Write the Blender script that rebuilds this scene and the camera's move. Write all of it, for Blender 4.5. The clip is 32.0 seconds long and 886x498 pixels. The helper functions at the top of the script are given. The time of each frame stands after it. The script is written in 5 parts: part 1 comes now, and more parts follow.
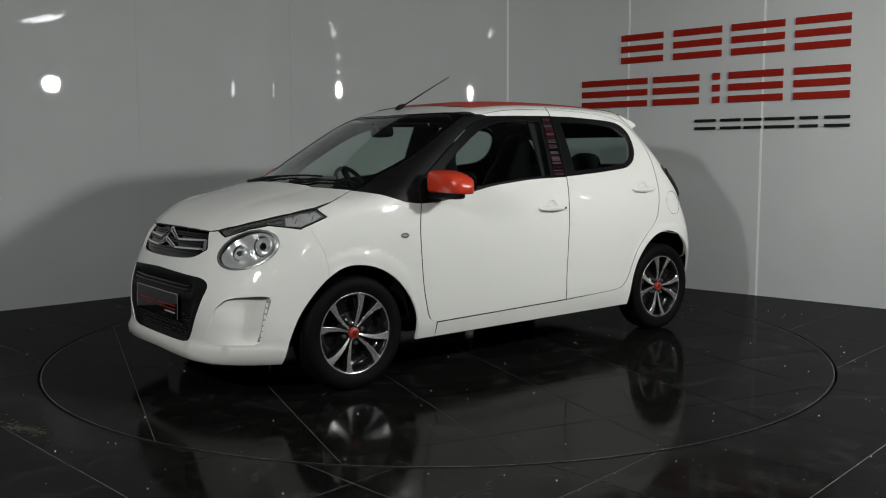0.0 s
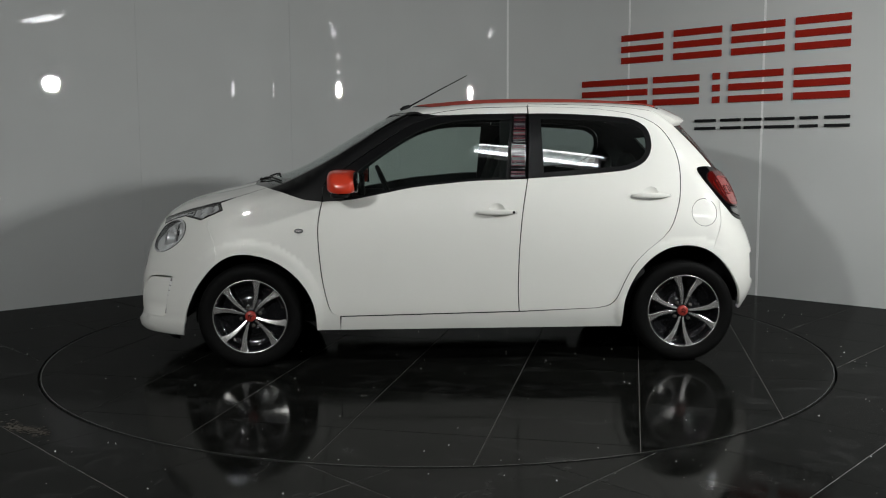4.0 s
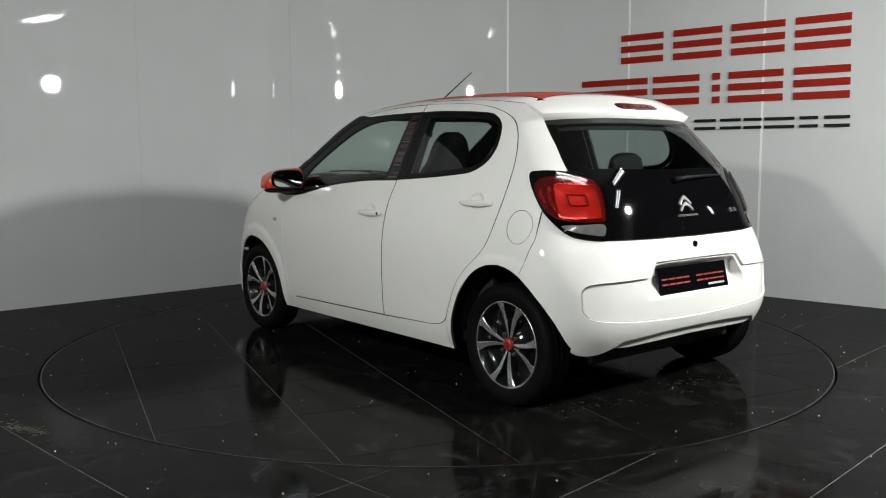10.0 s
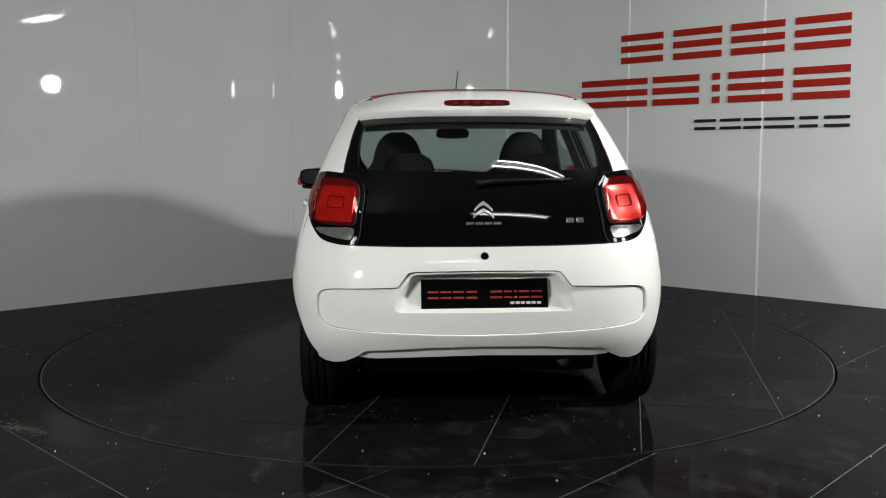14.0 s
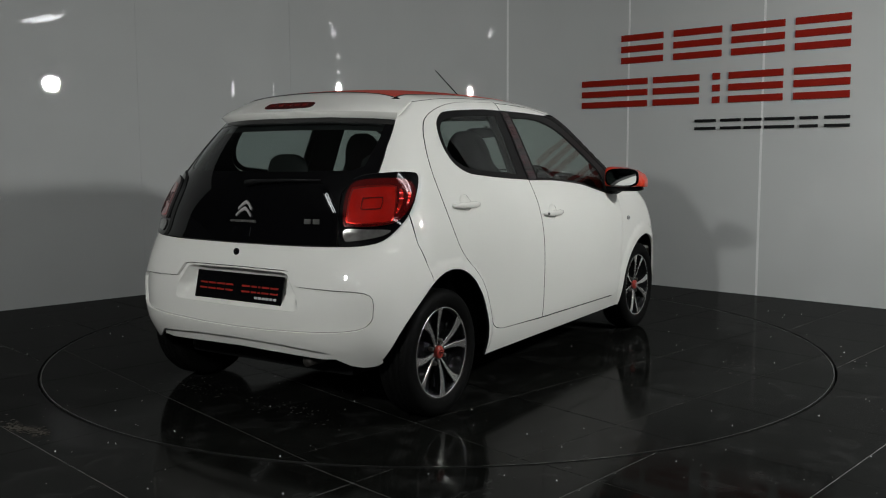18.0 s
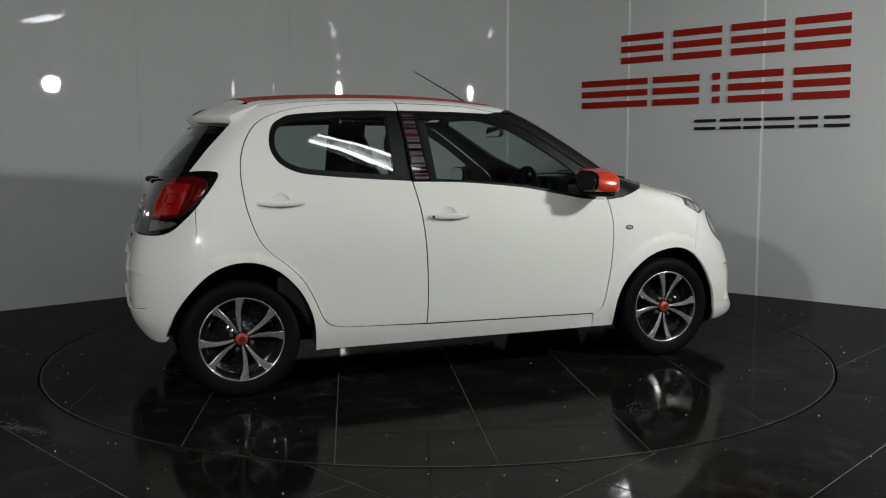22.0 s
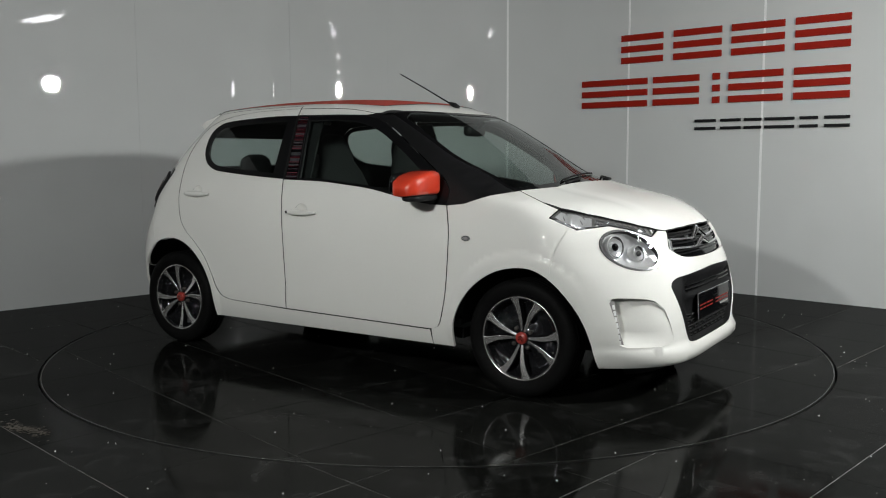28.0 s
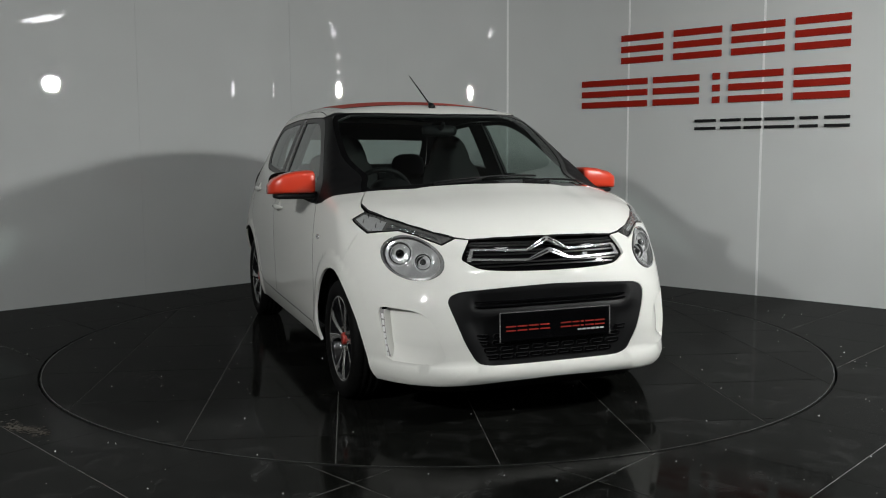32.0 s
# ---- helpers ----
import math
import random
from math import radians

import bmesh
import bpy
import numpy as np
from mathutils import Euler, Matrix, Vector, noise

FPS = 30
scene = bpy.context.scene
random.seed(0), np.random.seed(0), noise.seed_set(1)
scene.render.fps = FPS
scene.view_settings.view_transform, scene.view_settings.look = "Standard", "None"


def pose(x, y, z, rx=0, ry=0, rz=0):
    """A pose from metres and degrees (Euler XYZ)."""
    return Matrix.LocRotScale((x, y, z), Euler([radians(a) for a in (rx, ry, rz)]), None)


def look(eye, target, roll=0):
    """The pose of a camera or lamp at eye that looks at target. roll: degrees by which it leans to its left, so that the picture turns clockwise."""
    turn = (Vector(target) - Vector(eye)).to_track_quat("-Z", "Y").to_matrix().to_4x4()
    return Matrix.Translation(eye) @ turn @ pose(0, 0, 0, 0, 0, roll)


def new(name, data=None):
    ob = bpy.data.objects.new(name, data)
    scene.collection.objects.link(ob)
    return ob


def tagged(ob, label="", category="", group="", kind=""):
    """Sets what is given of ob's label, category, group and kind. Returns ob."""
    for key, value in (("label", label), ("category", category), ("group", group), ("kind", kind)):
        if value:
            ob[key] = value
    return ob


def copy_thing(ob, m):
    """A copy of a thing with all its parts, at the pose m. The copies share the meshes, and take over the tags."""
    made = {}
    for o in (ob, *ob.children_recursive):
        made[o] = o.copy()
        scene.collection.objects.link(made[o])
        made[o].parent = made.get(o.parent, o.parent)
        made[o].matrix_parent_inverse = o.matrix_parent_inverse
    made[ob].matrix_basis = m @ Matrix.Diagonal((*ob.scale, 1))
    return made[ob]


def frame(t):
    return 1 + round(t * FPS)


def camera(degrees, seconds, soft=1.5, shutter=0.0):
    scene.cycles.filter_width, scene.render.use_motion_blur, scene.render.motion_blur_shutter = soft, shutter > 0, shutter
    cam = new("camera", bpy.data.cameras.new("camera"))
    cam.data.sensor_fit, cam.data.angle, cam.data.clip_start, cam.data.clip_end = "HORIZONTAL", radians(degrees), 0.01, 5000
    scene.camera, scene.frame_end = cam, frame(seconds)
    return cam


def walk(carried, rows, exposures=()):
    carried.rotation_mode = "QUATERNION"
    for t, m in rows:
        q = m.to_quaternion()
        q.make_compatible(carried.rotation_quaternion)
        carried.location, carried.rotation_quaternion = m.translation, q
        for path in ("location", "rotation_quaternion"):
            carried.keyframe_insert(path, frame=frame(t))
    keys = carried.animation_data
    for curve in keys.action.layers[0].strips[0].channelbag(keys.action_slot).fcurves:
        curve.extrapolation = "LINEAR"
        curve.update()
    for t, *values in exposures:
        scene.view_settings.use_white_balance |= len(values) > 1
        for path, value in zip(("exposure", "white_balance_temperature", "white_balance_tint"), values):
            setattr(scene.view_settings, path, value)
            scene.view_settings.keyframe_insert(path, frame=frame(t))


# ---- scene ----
# ---- camera and timing ----
TURN0, TURN_RATE = 3.8131, -0.1569      # heading of the car at the start, and its speed on the turntable
CAR_DX, CAR_DY = -0.1396, -0.1114       # where the car stands on the turntable
cam = camera(53.35, 32.0, soft=1.1)
EYE = (0.0, -5.333, 1.131)
AIM = (0.0058, -4.333, 1.131 - math.tan(0.107))
walk(cam, [(0, look(EYE, AIM, -0.26)), (32, look(EYE, AIM, -0.26))], 
     [(0, 0.62), (3, 0.60), (6, 1.02), (7, 1.22), (9, 1.36), (11, 1.35), (12, 1.16), (13, 1.13), (14, 1.21), (17, 0.78), (18, 0.42), (20, 0.42), (22, 0.45), (25, 0.80), (28, 1.06), (30, 1.05), (32, 0.95)])

# ---- world and lamps ----
world = bpy.data.worlds.new("world")
scene.world = world
world.use_nodes = True
world.node_tree.nodes["Background"].inputs[0].default_value = (0.5, 0.55, 0.6, 1)
world.node_tree.nodes["Background"].inputs[1].default_value = 0.02


def area_lamp(name, m, size, power, color=(1, 1, 1), shape="RECTANGLE", size_y=None):
    data = bpy.data.lights.new(name, "AREA")
    data.shape, data.size, data.energy, data.color = shape, size, power, color
    if size_y:
        data.size_y = size_y
    ob = new(name, data)
    ob.matrix_world = m
    return ob


COOL = (0.975, 0.995, 0.965)
CEILING = 3.3
TUBE_GLOW = 10.5
# round lamps on stands: place, aim, power
LAMPS = [((3.3, -2.1, 2.20), (0, 0, 0.9), 71), ((-2.0, -4.7, 2.27), (0, 0, 0.9), 57)]
for eye_l, aim_l, power in LAMPS:
    area_lamp("round_lamp_light", look(eye_l, aim_l), 0.21, power, COOL, "DISK")
# twin-tube ceiling lights: place, turn, half length, and whether added louvres hide the tubes from afar
# the pair at y -7.6 and -8.6 is added fill that also streaks doors
BATTENS = [(1.1, -2.53, -10, 0.6, True), (1.2, -4.9, -10, 0.6, True), (3.1, -1.6, 80, 0.42, True), (-2.5, -3.3, 80, 0.6, True), (-1.5, -7.6, 0, 0.6, True), (2.5, -8.6, 0, 0.6, True),
           (-3.6, -6.6, 0, 0.6, True), (0.6, -6.9, 0, 0.6, True), (4.7, -6.4, 80, 0.6, True),
           (3.85, -2.50, 127, 0.6, False), (6.0, -5.28, 110, 0.28, False), (8.4, -8.3, 110, 0.28, False)]
# small upright tube lamps on stands, seen in the gloss of the wall: place, height of the middle
UPRIGHTS = [(5.95, -0.28, 2.26)]


# ---- materials ----
def material(name, color, rough=0.5, metal=0.0, coat=0.0, spec=0.5):
    m = bpy.data.materials.new(name)
    m.use_nodes = True
    b = m.node_tree.nodes["Principled BSDF"]
    b.inputs["Base Color"].default_value = (*color, 1)
    b.inputs["Roughness"].default_value = rough
    b.inputs["Metallic"].default_value = metal
    b.inputs["Coat Weight"].default_value = coat
    b.inputs["Coat Roughness"].default_value = 0.012
    b.inputs["Specular IOR Level"].default_value = spec
    return m


def grain(m, scale, amount=0.15, bump=0.0, detail=4, coarse=None, rough_var=0.0, distance=0.002):
    """Two scales of variation on the colour, a fine relief and uneven gloss."""
    nt = m.node_tree
    b = nt.nodes["Principled BSDF"]
    co = nt.nodes.new("ShaderNodeTexCoord")
    fine = nt.nodes.new("ShaderNodeTexNoise")
    fine.inputs["Scale"].default_value, fine.inputs["Detail"].default_value = scale, detail
    nt.links.new(co.outputs["Object"], fine.inputs["Vector"])
    big = nt.nodes.new("ShaderNodeTexNoise")
    big.inputs["Scale"].default_value = coarse or scale / 12
    nt.links.new(co.outputs["Object"], big.inputs["Vector"])
    mean = nt.nodes.new("ShaderNodeMath")
    mean.operation = "ADD"
    nt.links.new(fine.outputs["Fac"], mean.inputs[0])
    nt.links.new(big.outputs["Fac"], mean.inputs[1])
    base = b.inputs["Base Color"].default_value[:3]
    ramp = nt.nodes.new("ShaderNodeMapRange")
    ramp.inputs["From Min"].default_value, ramp.inputs["From Max"].default_value = 0.6, 1.4
    ramp.inputs["To Min"].default_value, ramp.inputs["To Max"].default_value = 1 - amount, 1 + amount
    nt.links.new(mean.outputs[0], ramp.inputs["Value"])
    mul = nt.nodes.new("ShaderNodeVectorMath")
    mul.operation = "SCALE"
    mul.inputs[0].default_value = base
    nt.links.new(ramp.outputs[0], mul.inputs["Scale"])
    nt.links.new(mul.outputs[0], b.inputs["Base Color"])
    if rough_var:
        rr = nt.nodes.new("ShaderNodeMapRange")
        r = b.inputs["Roughness"].default_value
        rr.inputs["From Min"].default_value, rr.inputs["From Max"].default_value = 0.7, 1.3
        rr.inputs["To Min"].default_value, rr.inputs["To Max"].default_value = max(0, r - rough_var), r + rough_var
        nt.links.new(mean.outputs[0], rr.inputs["Value"])
        nt.links.new(rr.outputs[0], b.inputs["Roughness"])
    if bump:
        bn = nt.nodes.new("ShaderNodeBump")
        bn.inputs["Strength"].default_value, bn.inputs["Distance"].default_value = bump, distance
        nt.links.new(fine.outputs["Fac"], bn.inputs["Height"])
        nt.links.new(bn.outputs[0], b.inputs["Normal"])
    return m


WALL = grain(material("glossy_white_wall_panel", (0.55, 0.56, 0.558), 0.018), 2.4, 0.03, 0.05, 1, 0.4, 0.01, 0.02)
JOINT = grain(material("white_joint_strip", (0.8, 0.8, 0.8), 0.3), 40, 0.06)


def tile_material():
    """Polished black stone: a dark body under a weak mirror, with cloudy stains and dull smears."""
    m = grain(material("polished_black_tile", (0.0048, 0.0050, 0.0045), 0.5, 0, 0, 0.0), 9, 0.5, 0, 6, 1.1)
    nt = m.node_tree
    body = nt.nodes["Principled BSDF"]
    out = nt.nodes["Material Output"]
    gloss = nt.nodes.new("ShaderNodeBsdfGlossy")
    gloss.inputs["Color"].default_value = (1, 1, 1, 1)
    fres = nt.nodes.new("ShaderNodeFresnel")
    fres.inputs["IOR"].default_value = 1.5
    weak = nt.nodes.new("ShaderNodeMath")
    weak.operation = "MULTIPLY"
    weak.inputs[1].default_value = 0.225
    nt.links.new(fres.outputs[0], weak.inputs[0])
    co = nt.nodes.new("ShaderNodeTexCoord")
    info = nt.nodes.new("ShaderNodeObjectInfo")
    shift = nt.nodes.new("ShaderNodeVectorMath")
    shift.operation = "ADD"
    cloud = nt.nodes.new("ShaderNodeTexNoise")
    cloud.inputs["Scale"].default_value, cloud.inputs["Detail"].default_value = 3.2, 7
    nt.links.new(co.outputs["Object"], shift.inputs[0])
    nt.links.new(info.outputs["Random"], shift.inputs[1])
    nt.links.new(shift.outputs[0], cloud.inputs["Vector"])
    ramp = nt.nodes.new("ShaderNodeMapRange")
    ramp.inputs["From Min"].default_value, ramp.inputs["From Max"].default_value = 0.35, 0.8
    ramp.inputs["To Min"].default_value, ramp.inputs["To Max"].default_value = 0.06, 0.2
    nt.links.new(cloud.outputs["Fac"], ramp.inputs["Value"])
    nt.links.new(ramp.outputs[0], gloss.inputs["Roughness"])
    dust = nt.nodes.new("ShaderNodeTexNoise")
    dust.inputs["Scale"].default_value, dust.inputs["Detail"].default_value, dust.inputs["Roughness"].default_value = 5.5, 10, 0.72
    dust.inputs["Distortion"].default_value = 0.8
    nt.links.new(shift.outputs[0], dust.inputs["Vector"])
    film = nt.nodes.new("ShaderNodeMapRange")
    film.inputs["From Min"].default_value, film.inputs["From Max"].default_value = 0.52, 0.80
    film.inputs["To Min"].default_value, film.inputs["To Max"].default_value = 0.0, 0.022
    nt.links.new(dust.outputs["Fac"], film.inputs["Value"])
    lay = nt.nodes.new("ShaderNodeVectorMath")
    lay.operation = "ADD"
    stone = body.inputs["Base Color"].links[0].from_socket
    nt.links.new(stone, lay.inputs[0])
    nt.links.new(film.outputs[0], lay.inputs[1])
    nt.links.new(lay.outputs[0], body.inputs["Base Color"])
    mix = nt.nodes.new("ShaderNodeMixShader")
    nt.links.new(weak.outputs[0], mix.inputs[0])
    nt.links.new(body.outputs[0], mix.inputs[1])
    nt.links.new(gloss.outputs[0], mix.inputs[2])
    nt.links.new(mix.outputs[0], out.inputs["Surface"])
    return m


TILE = tile_material()
TABLE_GROUT = grain(material("dark_grey_grout", (0.085, 0.085, 0.08), 0.8), 60, 0.4, 0.3)
GROUT = grain(material("grey_grout", (0.17, 0.17, 0.165), 0.8), 60, 0.3, 0.3)
RIM = grain(material("turntable_steel_rim", (0.11, 0.11, 0.105), 0.3, 0.9), 30, 0.25)
DARK = grain(material("dark_cut_edge", (0.015, 0.015, 0.015), 0.6), 40, 0.2)
CEIL = grain(material("ceiling_paint", (0.06, 0.06, 0.06), 0.8), 8, 0.08)
HALL = grain(material("hall_wall_paint", (0.10, 0.10, 0.10), 0.6), 6, 0.1)
SIGN_RED = grain(material("red_sign_acrylic", (0.27, 0.011, 0.004), 0.5, 0, 0, 0.15), 25, 0.08)
SIGN_BLACK = grain(material("black_sign_acrylic", (0.006, 0.006, 0.007), 0.5, 0, 0, 0.2), 25, 0.2)
FLECK = grain(material("pale_dust_fleck", (0.8, 0.8, 0.78), 0.5), 90, 0.2)


# ---- helpers for meshes ----
def mesh_of(bm, name, mat, smooth=False):
    me = bpy.data.meshes.new(name)
    bm.normal_update()
    bm.to_mesh(me)
    bm.free()
    for m in (mat if isinstance(mat, (list, tuple)) else [mat]):
        me.materials.append(m)
    if smooth:
        me.polygons.foreach_set("use_smooth", [True] * len(me.polygons))
    return me


def part(name, bm, mat, parent=None, label="", smooth=False, m=None):
    """Link a bmesh as one mesh object, under a thing or a part where one is given."""
    ob = new(name, mesh_of(bm, name, mat, smooth))
    if parent is not None:
        ob.parent = parent
    if m is not None:
        ob.matrix_basis = m
    if label:
        ob["label"] = label
    return ob


def again(ob, parent, m, label=""):
    """Another object on the same mesh."""
    o = new(ob.name.split(".")[0], ob.data)
    o.parent, o.matrix_basis = parent, m
    if label:
        o["label"] = label
    return o


def box(bm, x0, x1, y0, y1, z0, z1, bevel=0.0):
    b2 = bmesh.new()
    vs = [b2.verts.new((x, y, z)) for x in (x0, x1) for y in (y0, y1) for z in (z0, z1)]
    for f in ((0, 1, 3, 2), (4, 6, 7, 5), (0, 4, 5, 1), (2, 3, 7, 6), (0, 2, 6, 4), (1, 5, 7, 3)):
        b2.faces.new([vs[i] for i in f])
    bmesh.ops.recalc_face_normals(b2, faces=b2.faces[:])
    if bevel:
        bmesh.ops.bevel(b2, geom=b2.edges[:], offset=bevel, segments=2, affect="EDGES", profile=0.7)
    me = bpy.data.meshes.new("t")
    b2.to_mesh(me)
    b2.free()
    bm.from_mesh(me)
    bpy.data.meshes.remove(me)
    return bm


def prism(bm, pts, z0, z1):
    """An upright prism over a polygon of (x, y)."""
    lo = [bm.verts.new((x, y, z0)) for x, y in pts]
    hi = [bm.verts.new((x, y, z1)) for x, y in pts]
    bm.faces.new(hi)
    n = len(pts)
    for i in range(n):
        bm.faces.new((lo[i], lo[(i + 1) % n], hi[(i + 1) % n], hi[i]))
    return bm


def clip(poly, nx, ny, d):
    """The part of a convex polygon where nx*x + ny*y <= d."""
    out = []
    for i, a in enumerate(poly):
        b = poly[(i + 1) % len(poly)]
        sa, sb = nx * a[0] + ny * a[1] - d, nx * b[0] + ny * b[1] - d
        if sa <= 0:
            out.append(a)
        if (sa < 0 < sb) or (sb < 0 < sa):
            k = sa / (sa - sb)
            out.append((a[0] + k * (b[0] - a[0]), a[1] + k * (b[1] - a[1])))
    return out


# ---- the corner of the hall: two glossy walls joined by a curved panel ----
CORNER = Vector((-0.046, 3.927))
DIR_L = Vector((-0.744, -0.668)).normalized()
DIR_R = Vector((0.744, -0.668)).normalized()
BEND_T, HEIGHT = 2.0, CEILING
HALF = math.acos(DIR_L.dot(DIR_R)) / 2
BEND_R = BEND_T * math.tan(HALF)
AXIS = (DIR_L + DIR_R).normalized()
BEND_C = CORNER + AXIS * (BEND_T / math.cos(HALF))


def wall_line(s):
    """A point of the wall's face and its inward normal, s metres from the bend's middle (left is negative)."""
    arc = BEND_R * (math.pi / 2 - HALF)
    if abs(s) <= arc:
        a = s / BEND_R
        out = Matrix.Rotation(-a, 2) @ (-AXIS)
        return BEND_C + out * BEND_R, -out
    d = DIR_R if s > 0 else DIR_L
    n = Vector((-d.y, d.x)) if s < 0 else Vector((d.y, -d.x))
    if n.dot(AXIS) < 0:
        n = -n
    return CORNER + d * (BEND_T + abs(s) - arc), n


ARC = BEND_R * (math.pi / 2 - HALF)


def s_of(k, side):
    """The running length of the point k metres from the corner along one straight wall."""
    return side * (k - BEND_T + ARC)


def wall_panel(name, s0, s1, mat, parent, z0=0.0, z1=HEIGHT, front=0.0, back=0.06):
    bm = bmesh.new()
    n = max(1, math.ceil(abs(s1 - s0) / 0.06)) if min(abs(s0), abs(s1)) < ARC + 0.1 else 1
    rows = []
    for i in range(n + 1):
        p, nn = wall_line(s0 + (s1 - s0) * i / n)
        f, b = p + nn * front, p - nn * back
        rows.append([bm.verts.new((q.x, q.y, z)) for q in (f, b) for z in (z0, z1)])
    for a, b in zip(rows, rows[1:]):
        bm.faces.new((a[0], b[0], b[1], a[1]))
        bm.faces.new((b[2], a[2], a[3], b[3]))
        bm.faces.new((a[1], b[1], b[3], a[3]))
        bm.faces.new((b[0], a[0], a[2], b[2]))
    for e in (rows[0], rows[-1]):
        bm.faces.new((e[0], e[1], e[3], e[2]))
    bmesh.ops.recalc_face_normals(bm, faces=bm.faces[:])
    ob = part(name, bm, mat, parent)
    me = ob.data
    if n > 1:
        me.polygons.foreach_set("use_smooth", [abs(p.normal.z) < 0.5 for p in me.polygons])
        me.set_sharp_from_angle(angle=radians(30))
    return ob


def empty(name):
    return new(name)


wall = tagged(empty("wall_back"), "curved corner wall of glossy white panels with thin joints", "wall", "", "structure")
SEAMS = [s_of(6.75, -1), s_of(5.59, -1), s_of(4.37, -1), s_of(3.15, -1), -1.36, -0.42, 0.72,
         s_of(2.29, 1), s_of(3.47, 1), s_of(4.69, 1)]
for a, b in zip(SEAMS, SEAMS[1:]):
    wall_panel("panel", a + 0.0012, b - 0.0012, WALL, wall)
for i, s in enumerate(SEAMS[1:-1]):
    wide = 0.009 if i > 4 else 0.002
    wall_panel("joint_strip", s - wide, s + wide, JOINT if i > 4 else WALL, wall, 0, HEIGHT, 0.003, -0.001)

# ---- floor: black tiles laid diagonally, with the turntable let into them ----
R_TABLE, GAP, PITCH = 2.230, 0.014, 0.6
JW = 0.0021


def tile_poly(i, j):
    a, b = i * PITCH, j * PITCH
    return [(a + JW, b + JW), (a + PITCH - JW, b + JW), (a + PITCH - JW, b + PITCH - JW), (a + JW, b + PITCH - JW)]


def ring_floor():
    """The hall floor's tiles, cut round the turntable."""
    bm = bmesh.new()
    n = 128
    r1 = R_TABLE + GAP
    big = 14
    inner = [bm.verts.new((r1 * math.cos(k * math.tau / n), r1 * math.sin(k * math.tau / n), -0.0016)) for k in range(n)]
    low = [bm.verts.new((v.co.x, v.co.y, -0.05)) for v in inner]
    outer = []
    for v in inner:
        k = big / max(abs(v.co.x), abs(v.co.y))
        outer.append(bm.verts.new((v.co.x * k, v.co.y * k, -0.0016)))
    for k in range(n):
        l = (k + 1) % n
        bm.faces.new((inner[k], outer[k], outer[l], inner[l]))
        f = bm.faces.new((low[k], inner[k], inner[l], low[l]))
        f.material_index = 1
    bm.faces.new(low).material_index = 1
    return bm


floor = part("floor", ring_floor(), [GROUT, DARK])
tagged(floor, "polished black floor tiles with pale joints, laid diagonally", "floor", "", "structure")


def outside(poly, r, n=128):
    """Convex pieces of a polygon outside a circle."""
    if all(math.hypot(x, y) > r + 0.9 for x, y in poly):
        return [poly]
    out = []
    for k in range(n):
        a0, a1 = k * math.tau / n, (k + 1) * math.tau / n
        p = clip(poly, math.sin(a0), -math.cos(a0), 0)
        p = clip(p, -math.sin(a1), math.cos(a1), 0) if len(p) > 2 else p
        am = (a0 + a1) / 2
        p = clip(p, -math.cos(am), -math.sin(am), -r * math.cos(math.pi / n)) if len(p) > 2 else p
        if len(p) > 2 and any(math.cos(am) * x + math.sin(am) * y > 0.01 for x, y in p):
            out.append(p)
    return out


def lay_tiles():
    plain = None
    rest = bmesh.new()
    turn = Matrix.Rotation(radians(45.6), 4, "Z")
    shift = Vector((-2.51 % PITCH, -2.65 % PITCH))
    for i in range(-26, 26):
        for j in range(-26, 26):
            poly = tile_poly(i, j)
            poly = [tuple((turn @ Vector((x + shift.x - PITCH, y + shift.y - PITCH, 0))).xy) for x, y in poly]
            c = sum((Vector(p) for p in poly), Vector((0, 0))) / 4
            near = min(math.hypot(*p) for p in poly)
            if (c - BEND_C).length > BEND_R + 0.6 and c.y > 2.6:
                continue
            if abs(c.x) > 9.2 or not -10.2 < c.y < 4.6 or max(math.hypot(*p) for p in poly) < R_TABLE:
                continue
            if c.y > -3.4 and abs(c.x) < 4 and c.y < 4.2:
                if near > R_TABLE + GAP + 0.02:
                    m = Matrix.Translation((c.x, c.y, 0)) @ turn
                    if plain is None:
                        h = PITCH / 2 - JW
                        plain = part("tile", box(bmesh.new(), -h, h, -h, h, -0.008, 0, 0.0008), TILE, floor, "", False, m)
                    else:
                        again(plain, floor, m)
                else:
                    bm = bmesh.new()
                    for p in outside(poly, R_TABLE + GAP):
                        prism(bm, p, -0.008, 0)
                    part("tile", bm, TILE, floor)
            else:
                prism(rest, poly, -0.008, 0)
    tagged(part("tiles", rest, TILE, floor), kind="stuff")


lay_tiles()

turntable = tagged(empty("turntable"), "round tiled turntable set flush into the black floor", "turntable")


